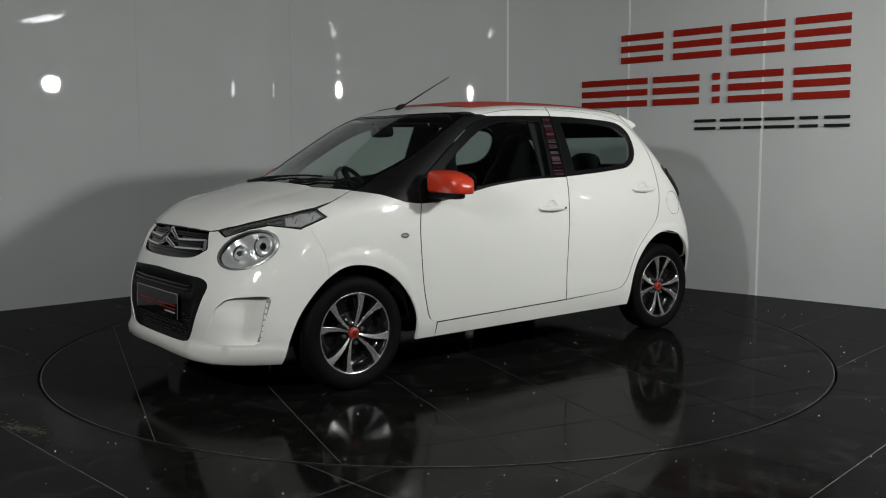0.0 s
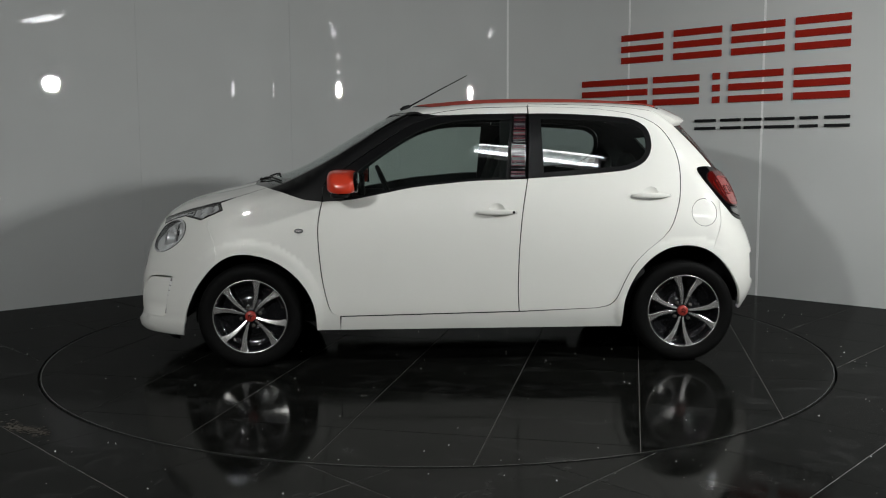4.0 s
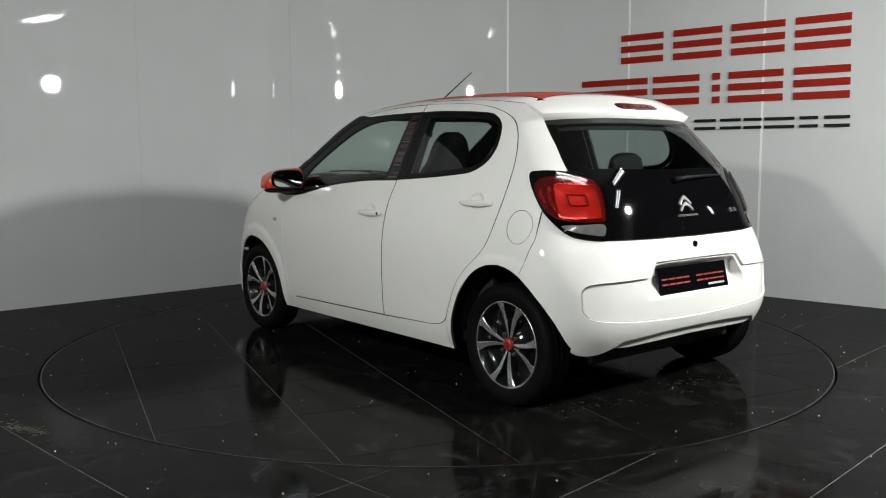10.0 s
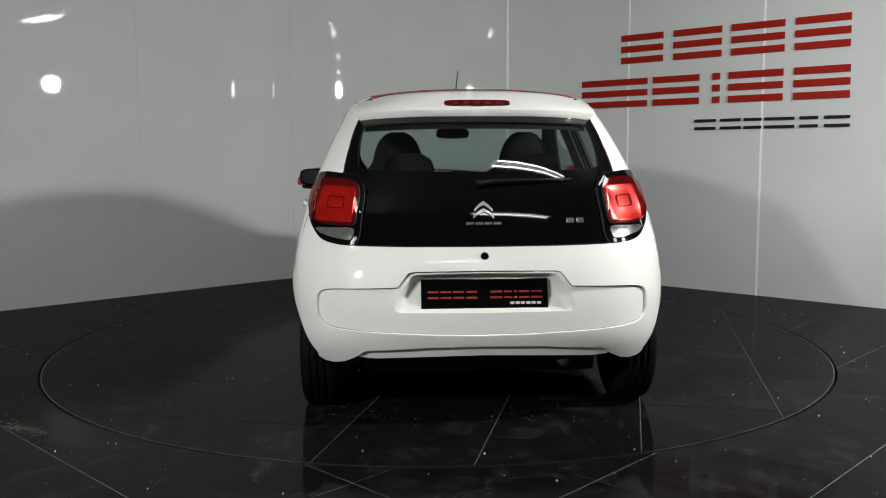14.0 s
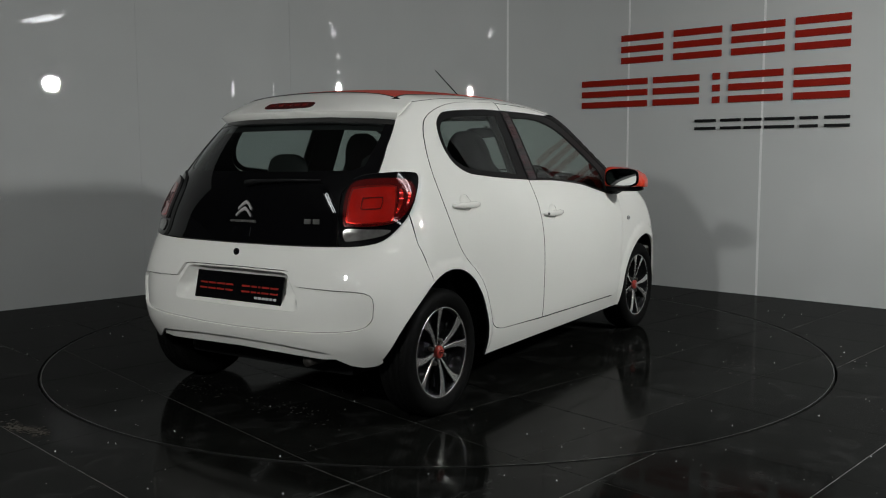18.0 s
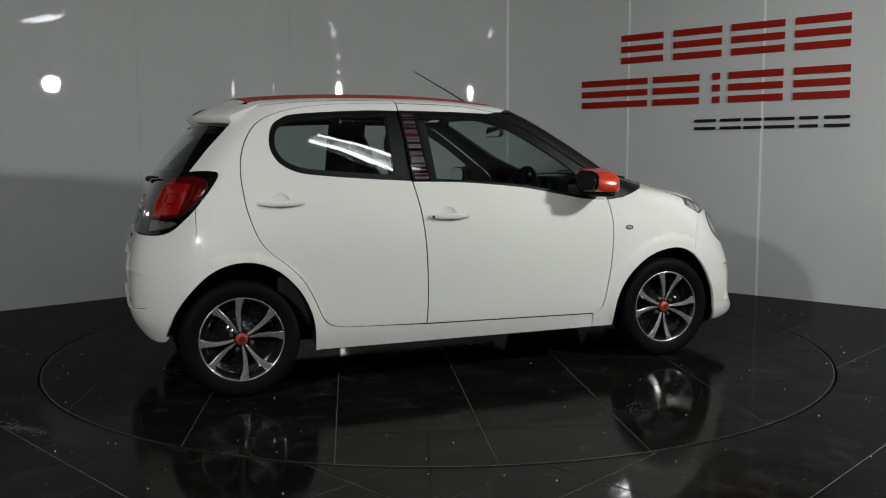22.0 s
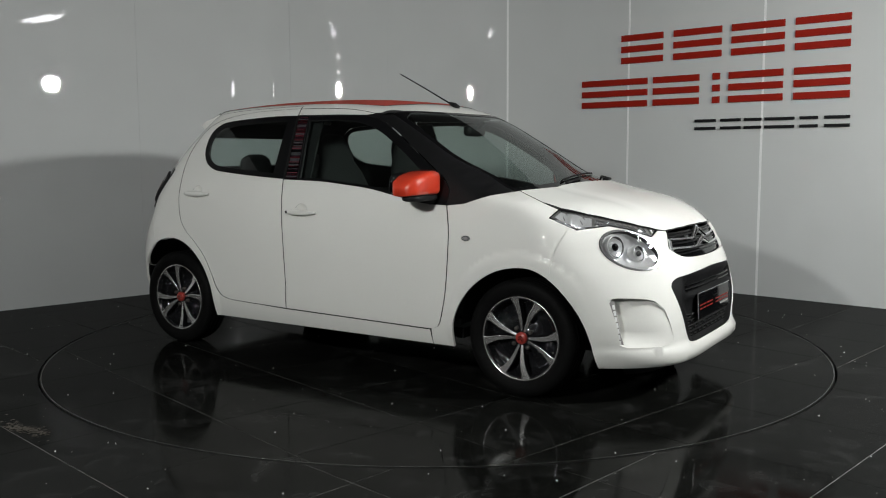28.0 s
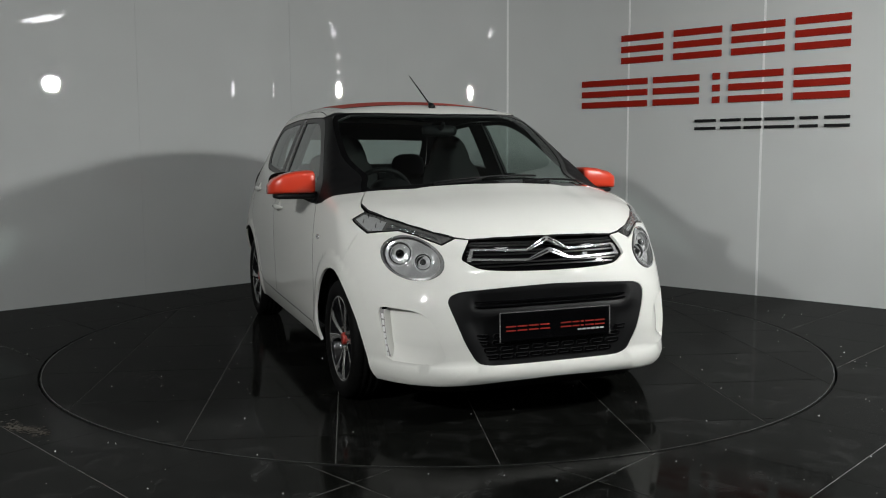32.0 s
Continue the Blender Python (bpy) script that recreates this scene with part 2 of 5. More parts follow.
def lay_table():
    n = 128
    bm = bmesh.new()
    ring = [(R_TABLE * math.cos(k * math.tau / n), R_TABLE * math.sin(k * math.tau / n)) for k in range(n)]
    prism(bm, [(x * 0.9990, y * 0.9990) for x, y in ring], -0.045, -0.0016)
    part("bed", bm, TABLE_GROUT, turntable)
    bm = bmesh.new()
    inner = [(x * 0.9978, y * 0.9978) for x, y in ring]
    for k in range(n):
        l = (k + 1) % n
        q = [bm.verts.new((*p, z)) for p, z in ((ring[k], -0.04), (ring[l], -0.04), (ring[l], 0.0005), (ring[k], 0.0005), (inner[l], 0.0005), (inner[k], 0.0005))]
        bm.faces.new(q[:4])
        bm.faces.new((q[3], q[2], q[4], q[5]))
    bmesh.ops.remove_doubles(bm, verts=bm.verts[:], dist=1e-5)
    part("rim", bm, RIM, turntable, "thin steel edge of the turntable")
    plain = None
    turn = Matrix.Rotation(radians(-15), 4, "Z")
    for i in range(-4, 4):
        for j in range(-4, 4):
            poly = tile_poly(i, j)
            c = Vector(((i + 0.5) * PITCH, (j + 0.5) * PITCH, 0))
            far = max(math.hypot(*p) for p in poly)
            if far < R_TABLE - 0.004:
                m = turn @ Matrix.Translation(c)
                if plain is None:
                    h = PITCH / 2 - JW
                    plain = part("tile", box(bmesh.new(), -h, h, -h, h, -0.008, 0, 0.0008), TILE, turntable, "", False, m)
                else:
                    again(plain, turntable, m)
            else:
                for k in range(n):
                    a = (k + 0.5) * math.tau / n
                    poly = clip(poly, math.cos(a), math.sin(a), R_TABLE * 0.9976 * math.cos(math.pi / n)) if len(poly) > 2 else poly
                if len(poly) > 2:
                    part("tile", prism(bmesh.new(), poly, -0.008, 0), TILE, turntable, "", False, turn.copy())


lay_table()

# ---- the rest of the hall, unseen, behind and above ----
# walls and ceiling kept dark so the car's windows mirror little
hall = tagged(part("wall_hall", box(bmesh.new(), -9, 9, -10.1, -10, 0, CEILING), HALL), "plain painted wall of the hall", "wall", "", "structure")
for x in (-9.1, 9.0):
    tagged(part("wall_side", box(bmesh.new(), x, x + 0.1, -10, 4.2, 0, CEILING), HALL), "plain painted wall of the hall", "wall", "", "structure")
tagged(part("ceiling", box(bmesh.new(), -9.1, 9.1, -10.1, 5.2, CEILING, CEILING + 0.1), CEIL), "plain dark unseen ceiling", "ceiling", "", "structure")

# ---- the car's skin: one smooth closed shape, cut into panels ----
def curve(t, xs, ys):
    """A smooth curve through knots (cubic, with limited slopes)."""
    xs, ys, t = np.asarray(xs, float), np.asarray(ys, float), np.asarray(t, float)
    h = np.diff(xs)
    d = np.diff(ys) / h
    m = np.empty_like(ys)
    m[0], m[-1] = d[0], d[-1]
    same = d[:-1] * d[1:] > 0
    w = (h[1:] * d[:-1] + h[:-1] * d[1:]) / (h[1:] + h[:-1])
    cap = 3 * np.minimum(abs(d[:-1]), abs(d[1:]))
    m[1:-1] = np.where(same, np.sign(w) * np.minimum(abs(w), cap), 0)
    t = np.clip(t, xs[0], xs[-1])
    i = np.clip(np.searchsorted(xs, t) - 1, 0, len(h) - 1)
    u = (t - xs[i]) / h[i]
    return (ys[i] * (1 + 2 * u) * (1 - u) ** 2 + h[i] * m[i] * u * (1 - u) ** 2
            + ys[i + 1] * u * u * (3 - 2 * u) + h[i] * m[i + 1] * u * u * (u - 1))


WIDTH_Z = (0.05, 0.16, 0.28, 0.45, 0.62, 0.78, 0.90, 1.0, 1.1, 1.25, 1.36, 1.46)
WIDTH = (0.70, 0.757, 0.795, 0.806, 0.811, 0.803, 0.779, 0.742, 0.70, 0.635, 0.58, 0.52)
NARROW_X = (-1.8, -1.5, -1.2, -0.8, 0.5, 1.2, 1.5, 1.9)
NARROW = (0.90, 0.945, 0.98, 1.0, 1.0, 0.985, 0.955, 0.90)
LOW_NARROW = (0.97, 0.99, 1.0, 1.0, 1.0, 0.99, 0.975, 0.95)
NOSE_Z = (0.05, 0.12, 0.165, 0.20, 0.225, 0.262, 0.30, 0.375, 0.52, 0.63, 0.70, 0.765, 0.83, 1.0)
NOSE = (1.66, 1.775, 1.840, 1.866, 1.866, 1.843, 1.842, 1.848, 1.84, 1.815, 1.79, 1.755, 1.70, 1.50)
TAIL_Z = (0.1, 0.22, 0.29, 0.36, 0.467, 0.6, 0.69, 0.77, 0.9, 1.05, 1.225, 1.307, 1.40, 1.5)
TAIL = (-1.49, -1.57, -1.612, -1.646, -1.660, -1.647, -1.626, -1.600, -1.56, -1.485, -1.355, -1.28, -1.2, -1.1)
TOP_X = (-1.6, -1.3, -1.175, -1.075, -0.88, -0.38, -0.1, 0.1, 0.323, 0.449, 0.585, 0.761, 0.918, 1.037, 1.146, 1.294, 1.44, 1.595, 1.71, 1.79, 1.9)
TOP = (1.29, 1.383, 1.410, 1.425, 1.442, 1.456, 1.450, 1.436, 1.403, 1.350, 1.277, 1.173, 1.083, 1.035, 1.003, 0.962, 0.928, 0.88, 0.83, 0.775, 0.66)
CROWN_X = (-1.5, -0.3, 0.3, 0.6, 0.9, 1.2, 1.8)
CROWN = (0.075, 0.085, 0.085, 0.10, 0.10, 0.075, 0.05)


def smax(a, b, k):
    h = np.clip(k - abs(a - b), 0, None) / k
    return np.maximum(a, b) + h * h * h * k / 6


def skin(x, y, z):
    """Negative inside the car's shape, about metres."""
    x, y, z = np.broadcast_arrays(np.asarray(x, float), np.asarray(y, float), np.asarray(z, float))
    ya = abs(y)
    b = curve(z, WIDTH_Z, WIDTH)
    low = np.clip((0.95 - z) / 0.35, 0, 1)
    narrow = curve(x, NARROW_X, NARROW)
    wide = curve(x, NARROW_X, LOW_NARROW)
    side = b * (narrow + (wide - narrow) * low * low * (3 - 2 * low))
    for wx in (1.17, -1.17):
        r = np.hypot(x - wx, z - 0.30)
        flare = np.clip((0.388 - r) / 0.045, 0, 1)
        side = side + 0.010 * (1 - (1 - flare) ** 2)
    gs = ya - side
    q = np.clip(ya / b, 0, 1.3)
    gf = (x - (curve(z, NOSE_Z, NOSE) - 0.45 * q ** np.interp(z, (0.30, 0.45, 0.56, 0.70), (5.2, 4.4, 3.7, 3.0)))) * 0.9
    gr = ((curve(z, TAIL_Z, TAIL) + 0.26 * q ** np.interp(z, (0.55, 0.8), (6.0, 4.0))) - x) * 0.9
    gt = (z - (curve(x, TOP_X, TOP) - curve(x, CROWN_X, CROWN) * (ya / 0.7) ** 2.3)) * 0.88
    g = smax(gs, gt, 0.07)
    g = smax(g, gf, 0.10)
    return smax(g, gr, 0.08)


def skin_normal(p, e=0.004):
    x, y, z = p.T
    g = np.stack([skin(x + e, y, z) - skin(x - e, y, z), skin(x, y + e, z) - skin(x, y - e, z), skin(x, y, z + e) - skin(x, y, z - e)], 1)
    return g / np.maximum(np.linalg.norm(g, axis=1, keepdims=True), 1e-9)


FRONT_AXIS, REAR_AXIS, POLAR = 0.95, -0.75, 0.85


def on_skin(uv, view):
    """Points of a flat layout (u, v) brought onto the skin. side: (x, z); top: (x, y); front, rear: (angle * POLAR, z)."""
    u, v = np.asarray(uv, float).T
    zero = np.zeros_like(u)
    if view == "side":
        start, way, far = np.stack([u, zero, v], 1), np.stack([zero, zero + 1, zero], 1), 1.0
    elif view == "top":
        start, way, far = np.stack([u, v, zero + 0.5], 1), np.stack([zero, zero, zero + 1], 1), 1.1
    else:
        s = 1 if view == "front" else -1
        a = u / POLAR
        start = np.stack([zero + (FRONT_AXIS if s > 0 else REAR_AXIS), zero, v], 1)
        way, far = np.stack([s * np.cos(a), np.sin(a), zero], 1), 1.2
    lo, hi = zero, zero + far
    for _ in range(36):
        mid = (lo + hi) / 2
        q = start + way * mid[:, None]
        out = skin(*q.T) > 0
        lo, hi = np.where(out, lo, mid), np.where(out, mid, hi)
    return start + way * lo[:, None]

from mathutils import geometry

# ---- car materials ----
PAINT = grain(material("white_car_paint", (0.69, 0.685, 0.655), 0.5, 0, 1.0, 0.1), 300, 0.015, 0, 2, 3)
LINING = grain(material("dark_cabin_lining", (0.006, 0.006, 0.0065), 0.75), 80, 0.25, 0.2)
GLOSS_BLACK = grain(material("gloss_black_trim", (0.0022, 0.0022, 0.0026), 0.04, 0, 0.0), 20, 0.2)
PLASTIC = grain(material("black_grained_plastic", (0.006, 0.006, 0.0065), 0.5, 0, 0, 0.15), 260, 0.2, 0.25, 3, 6)
CHROME = grain(material("bright_chrome", (0.85, 0.86, 0.87), 0.08, 1.0), 30, 0.05)
RED_PAINT = grain(material("orange_red_paint", (0.56, 0.042, 0.017), 0.3, 0, 1.0), 200, 0.03)
FABRIC = grain(material("red_roof_canvas", (0.40, 0.035, 0.018), 0.85), 420, 0.22, 0.4, 3, 5)
TYRE = grain(material("tyre_rubber", (0.004, 0.004, 0.004), 0.62, 0, 0, 0.06), 60, 0.3, 0.2)
RIM_BLACK = grain(material("gloss_black_alloy", (0.008, 0.008, 0.009), 0.12, 0, 0.6), 30, 0.2)
RIM_SILVER = grain(material("machined_alloy", (0.66, 0.65, 0.64), 0.25, 0.84), 160, 0.1, 0.05, 2, 9)
SEAT = grain(material("dark_seat_cloth", (0.0075, 0.0075, 0.0075), 0.9), 350, 0.3, 0.4, 3, 7)
SILVER = grain(material("lamp_reflector", (0.80, 0.80, 0.81), 0.14, 0.88), 40, 0.1)
LED_CELL = grain(material("white_diode_cell", (0.7, 0.7, 0.7), 0.3), 40, 0.1)
BRIGHT = grain(material("satin_chrome", (0.80, 0.80, 0.81), 0.14, 0.85), 30, 0.05)
FRAME = grain(material("satin_black_frame", (0.004, 0.004, 0.0045), 0.3, 0, 0, 0.2), 60, 0.2)
GREY_GAP = grain(material("grey_lamp_cavity", (0.05, 0.05, 0.05), 0.25, 0.3), 40, 0.2)
FACET = grain(material("faceted_lamp_reflector", (0.84, 0.84, 0.85), 0.12, 0.68), 40, 0.1)
RED_LENS = grain(material("red_lamp_lens", (0.42, 0.007, 0.003), 0.24, 0.45, 1.0), 14, 0.3)
DEEP_LENS = grain(material("dark_red_lamp_lens", (0.085, 0.003, 0.003), 0.1, 0.3, 0.6), 20, 0.2)
SMOKE = grain(material("clear_lamp_lens", (0.42, 0.40, 0.40), 0.15, 0.3, 0.8), 30, 0.3)
DIM = grain(material("smoky_clear_lens", (0.20, 0.195, 0.19), 0.13, 0.6, 0.8), 30, 0.4)
GREY_TRIM = grain(material("grey_moulded_plastic", (0.065, 0.065, 0.065), 0.5), 220, 0.2, 0.2, 3, 6)
GREY_BAR = grain(material("grey_print", (0.45, 0.45, 0.45), 0.5), 60, 0.05)
RED_BAR = grain(material("red_print", (0.22, 0.009, 0.004), 0.5), 60, 0.05)


def pane_material(name, tint, gloss=0.05):
    """A thin tinted pane: it lets light through, and mirrors more at a slant."""
    m = bpy.data.materials.new(name)
    m.use_nodes = True
    nt = m.node_tree
    nt.nodes.clear()
    out = nt.nodes.new("ShaderNodeOutputMaterial")
    mix = nt.nodes.new("ShaderNodeMixShader")
    clear, mirror = nt.nodes.new("ShaderNodeBsdfTransparent"), nt.nodes.new("ShaderNodeBsdfGlossy")
    slant = nt.nodes.new("ShaderNodeLayerWeight")
    slant.inputs["Blend"].default_value = 0.5
    power, scale = nt.nodes.new("ShaderNodeMath"), nt.nodes.new("ShaderNodeMath")
    power.operation, scale.operation = "POWER", "MULTIPLY_ADD"
    power.inputs[1].default_value = 5.0
    scale.inputs[1].default_value, scale.inputs[2].default_value = 1 - gloss, gloss
    clear.inputs["Color"].default_value = (*tint, 1)
    mirror.inputs["Roughness"].default_value = 0.01
    mirror.inputs["Color"].default_value = (0.95, 0.97, 0.97, 1)
    nt.links.new(slant.outputs["Facing"], power.inputs[0])
    nt.links.new(power.outputs[0], scale.inputs[0])
    nt.links.new(scale.outputs[0], mix.inputs[0])
    nt.links.new(clear.outputs[0], mix.inputs[1])
    nt.links.new(mirror.outputs[0], mix.inputs[2])
    nt.links.new(mix.outputs[0], out.inputs[0])
    return m


GLASS = pane_material("green_tinted_glass", (0.70, 0.78, 0.75), 0.07)
PRIVACY = pane_material("dark_tinted_glass", (0.64, 0.71, 0.69), 0.07)
COVER = pane_material("clear_lamp_cover", (0.95, 0.96, 0.96), 0.05)


# ---- layouts and panels ----
def smooth(pts, n=6):
    """A rounded path through points."""
    p = [pts[0]] + list(pts) + [pts[-1]]
    out = []
    for i in range(1, len(p) - 2):
        a, b, c, d = (np.array(q, float) for q in p[i - 1:i + 3])
        for k in range(n):
            t = k / n
            out.append(tuple(0.5 * (2 * b + (c - a) * t + (2 * a - 5 * b + 4 * c - d) * t * t + (3 * b - a - 3 * c + d) * t ** 3)))
    return out + [tuple(pts[-1])]


def ring(pts, n=5):
    """A rounded closed path through points."""
    p = [np.array(q, float) for q in pts]
    out = []
    for i in range(len(p)):
        a, b, c, d = p[i - 1], p[i], p[(i + 1) % len(p)], p[(i + 2) % len(p)]
        for k in range(n):
            t = k / n
            out.append(tuple(0.5 * (2 * b + (c - a) * t + (2 * a - 5 * b + 4 * c - d) * t * t + (3 * b - a - 3 * c + d) * t ** 3)))
    return out


def polar(pts):
    """(degrees, z) to layout metres."""
    return [(radians(a) * POLAR, z) for a, z in pts]


def mirrored(pts):
    """A half outline from the middle out and round, closed by its mirror image."""
    return list(pts) + [(-a, z) for a, z in reversed(pts) if abs(a) > 1e-6]


def shrink(poly, d):
    """A closed outline moved inwards by d."""
    p = np.array(poly, float)
    area = np.sum(p[:, 0] * np.roll(p[:, 1], -1) - np.roll(p[:, 0], -1) * p[:, 1])
    t1, t2 = p - np.roll(p, 1, 0), np.roll(p, -1, 0) - p
    t1 /= np.maximum(np.linalg.norm(t1, axis=1, keepdims=True), 1e-9)
    t2 /= np.maximum(np.linalg.norm(t2, axis=1, keepdims=True), 1e-9)
    n = np.stack([-(t1 + t2)[:, 1], (t1 + t2)[:, 0]], 1)
    n /= np.maximum(np.linalg.norm(n, axis=1, keepdims=True), 1e-9)
    k = 1 / np.clip(np.sum(n * np.stack([-t1[:, 1], t1[:, 0]], 1), 1), 0.5, 1)
    return [tuple(q) for q in p + n * (d * k)[:, None] * (1 if area > 0 else -1)]


def strip(path, w):
    """A band of half width w along an open path."""
    p = np.array(path, float)
    t = np.gradient(p, axis=0)
    n = np.stack([-t[:, 1], t[:, 0]], 1) / np.maximum(np.linalg.norm(t, axis=1, keepdims=True), 1e-9)
    return [tuple(q) for q in p + n * w] + [tuple(q) for q in (p - n * w)[::-1]]


def lift(pts, view):
    return on_skin(np.array(pts, float), view)


def side_xz(pts, view):
    return [(p[0], p[2]) for p in lift(pts, view)]


def side_to_front(pts):
    return [(math.atan2(p[1], p[0] - FRONT_AXIS) * POLAR, p[2]) for p in lift(pts, "side")]


def side_to_rear(pts):
    return [(math.atan2(p[1], REAR_AXIS - p[0]) * POLAR, p[2]) for p in lift(pts, "side")]


def side_to_top(pts):
    return [(p[0], p[1]) for p in lift(pts, "side")]


def front_to_top(pts):
    return [(p[0], p[1]) for p in lift(pts, "front")]


def fine(poly, step=0.025):
    out = []
    for i, a in enumerate(poly):
        b = poly[(i + 1) % len(poly)]
        d = math.hypot(b[0] - a[0], b[1] - a[1])
        if d < 1e-5:
            continue
        n = max(1, math.ceil(d / step))
        out += [(a[0] + (b[0] - a[0]) * k / n, a[1] + (b[1] - a[1]) * k / n) for k in range(n)]
    return out


def inside(pts, poly):
    x, y = pts[:, 0], pts[:, 1]
    hit = np.zeros(len(pts), bool)
    p = np.array(poly)
    for a, b in zip(p, np.roll(p, -1, 0)):
        if a[1] == b[1]:
            continue
        c = (a[1] > y) != (b[1] > y)
        hit ^= c & (x < (b[0] - a[0]) * (y - a[1]) / (b[1] - a[1]) + a[0])
    return hit


def near_edge(pts, poly, d):
    p = np.array(poly)
    best = np.full(len(pts), 9.0)
    for a, b in zip(p, np.roll(p, -1, 0)):
        e = b - a
        t = np.clip(((pts - a) @ e) / max(e @ e, 1e-12), 0, 1)
        best = np.minimum(best, np.linalg.norm(pts - a - t[:, None] * e, axis=1))
    return best < d


def whole(tris, n):
    """The largest connected piece of a sheet, without the slivers cut off at its rim."""
    mark = np.arange(n)
    while True:
        low = mark[tris].min(1)
        nxt = mark.copy()
        for k in range(3):
            np.minimum.at(nxt, tris[:, k], low)
        if (nxt == mark).all():
            break
        mark = nxt
    ids, count = np.unique(mark[tris[:, 0]], return_counts=True)
    return tris[mark[tris[:, 0]] == ids[count.argmax()]]


def panel_mesh(name, outer, view, mats, holes=(), depth=0.0, thick=0.014, res=0.035, side=1, rim_mat=1, soft=0.004):
    """A solid sheet on the skin, cut to an outline. depth: how far it lies under the skin, a number or a function of the layout."""
    outer = fine(outer, res * 0.8)
    holes = [fine(h, res * 0.8) for h in holes]
    o = np.array(outer)
    g = np.stack(np.meshgrid(np.arange(o[:, 0].min(), o[:, 0].max(), res), np.arange(o[:, 1].min(), o[:, 1].max(), res)), -1).reshape(-1, 2)
    g[:, 0] += (np.round((g[:, 1] - o[:, 1].min()) / res).astype(int) % 2) * res / 2
    keep = inside(g, outer) & ~near_edge(g, outer, res * 0.45)
    for h in holes:
        keep &= ~inside(g, h) & ~near_edge(g, h, res * 0.45)
    pts, faces = list(outer), [list(range(len(outer)))]
    for h in holes:
        faces.append(list(range(len(pts), len(pts) + len(h))))
        pts += h
    pts += [tuple(q) for q in g[keep]]
    vs, _, tris, *_ = geometry.delaunay_2d_cdt([Vector(q) for q in pts], [], faces, 1, 1e-6)
    uv = np.array([tuple(v) for v in vs])
    tris = np.array([t for t in tris if len(t) == 3])
    if holes:
        mid = uv[tris].mean(1)
        bad = np.zeros(len(tris), bool)
        for h in holes:
            bad |= inside(mid, h)
        tris = tris[~bad]
    tris = whole(tris, len(uv))
    p = on_skin(uv, view)
    n = skin_normal(p, soft)
    d = depth(uv[:, 0], uv[:, 1])[:, None] if callable(depth) else depth
    inward = n
    p = p - n * d
    a, b, c = p[tris[:, 0]], p[tris[:, 1]], p[tris[:, 2]]
    fn = np.cross(b - a, c - a)
    flip = np.sum(fn * n[tris[:, 0]], 1) < 0
    tris[flip] = tris[flip][:, ::-1]
    if callable(depth):
        fn = np.cross(p[tris[:, 1]] - p[tris[:, 0]], p[tris[:, 2]] - p[tris[:, 0]])
        n = np.zeros_like(p)
        for k in range(3):
            np.add.at(n, tris[:, k], fn)
        n /= np.maximum(np.linalg.norm(n, axis=1, keepdims=True), 1e-12)
    q = p - (inward if callable(depth) else n) * thick
    k = len(p)
    single = thick < 0.0015
    edges = {}
    for t in tris.tolist():
        for i in range(3):
            edges[(t[i], t[(i + 1) % 3])] = True
    rim = [e for e in edges if (e[1], e[0]) not in edges]
    verts = np.concatenate([p, q])
    faces = tris.tolist() + (tris[:, ::-1] + k).tolist()
    norms = np.concatenate([n[tris.ravel()], -n[tris[:, ::-1].ravel()]])
    mat = [0] * len(tris) + [1] * len(tris)
    if single:
        verts, norms, faces, mat, rim = p, n[tris.ravel()], tris.tolist(), [0] * len(tris), []
    rim_n = []
    for i, j in rim:
        m = np.cross(p[j] - p[i], n[i])
        m = m / max(np.linalg.norm(m), 1e-9)
        faces.append([i + k, j + k, j, i])
        rim_n += [m, m, m + n[j] * 0.6, m + n[i] * 0.6]
        mat.append(rim_mat)
    if rim_n:
        norms = np.concatenate([norms, np.array(rim_n)])
    if side < 0:
        verts = verts * (1, -1, 1)
        flat, at = [], 0
        for f in faces:
            flat.append(norms[at:at + len(f)][::-1])
            at += len(f)
        norms = np.concatenate(flat) * (1, -1, 1)
        faces = [f[::-1] for f in faces]
    me = bpy.data.meshes.new(name)
    me.from_pydata(verts.tolist(), [], faces)
    mats = mats if isinstance(mats, (list, tuple)) else (mats, mats)
    for m in mats:
        me.materials.append(m)
    me.polygons.foreach_set("material_index", mat)
    me.polygons.foreach_set("use_smooth", [True] * len(faces))
    norms = norms / np.maximum(np.linalg.norm(norms, axis=1, keepdims=True), 1e-9)
    me.normals_split_custom_set(norms.tolist())
    return me


def panel(name, outer, view, mats, parent, label="", **k):
    ob = new(name, panel_mesh(name, outer, view, mats, **k))
    ob.parent = parent
    if label:
        ob["label"] = label
    return ob


car = tagged(empty("car"), "small white five-door hatchback with a red canvas roof", "car")
BODY = (PAINT, LINING)

# outlines of the side, in (x, z)
BELT = [(-0.306, 0.997), (-0.056, 0.990), (0.12, 0.976), (0.295, 0.957), (0.47, 0.924), (0.628, 0.895), (0.775, 0.886)]
SEAM = [(-0.262, 0.294), (-0.256, 0.422), (-0.262, 0.637), (-0.281, 0.831), (-0.312, 0.997)]
DOOR_FRONT = [(0.775, 0.886), (0.798, 0.743), (0.785, 0.52), (0.758, 0.369), (0.733, 0.300), (0.687, 0.279)]
DOOR_ARC = [(-0.340, 1.390), (-0.52, 1.386), (-0.717, 1.376), (-0.895, 1.348), (-1.019, 1.303), (-1.087, 1.240), (-1.130, 1.151), (-1.145, 1.063), (-1.142, 0.976),
            (-1.127, 0.872), (-1.085, 0.750), (-1.032, 0.681), (-0.946, 0.610), (-0.879, 0.539), (-0.830, 0.449), (-0.789, 0.359), (-0.747, 0.321), (-0.678, 0.306)]
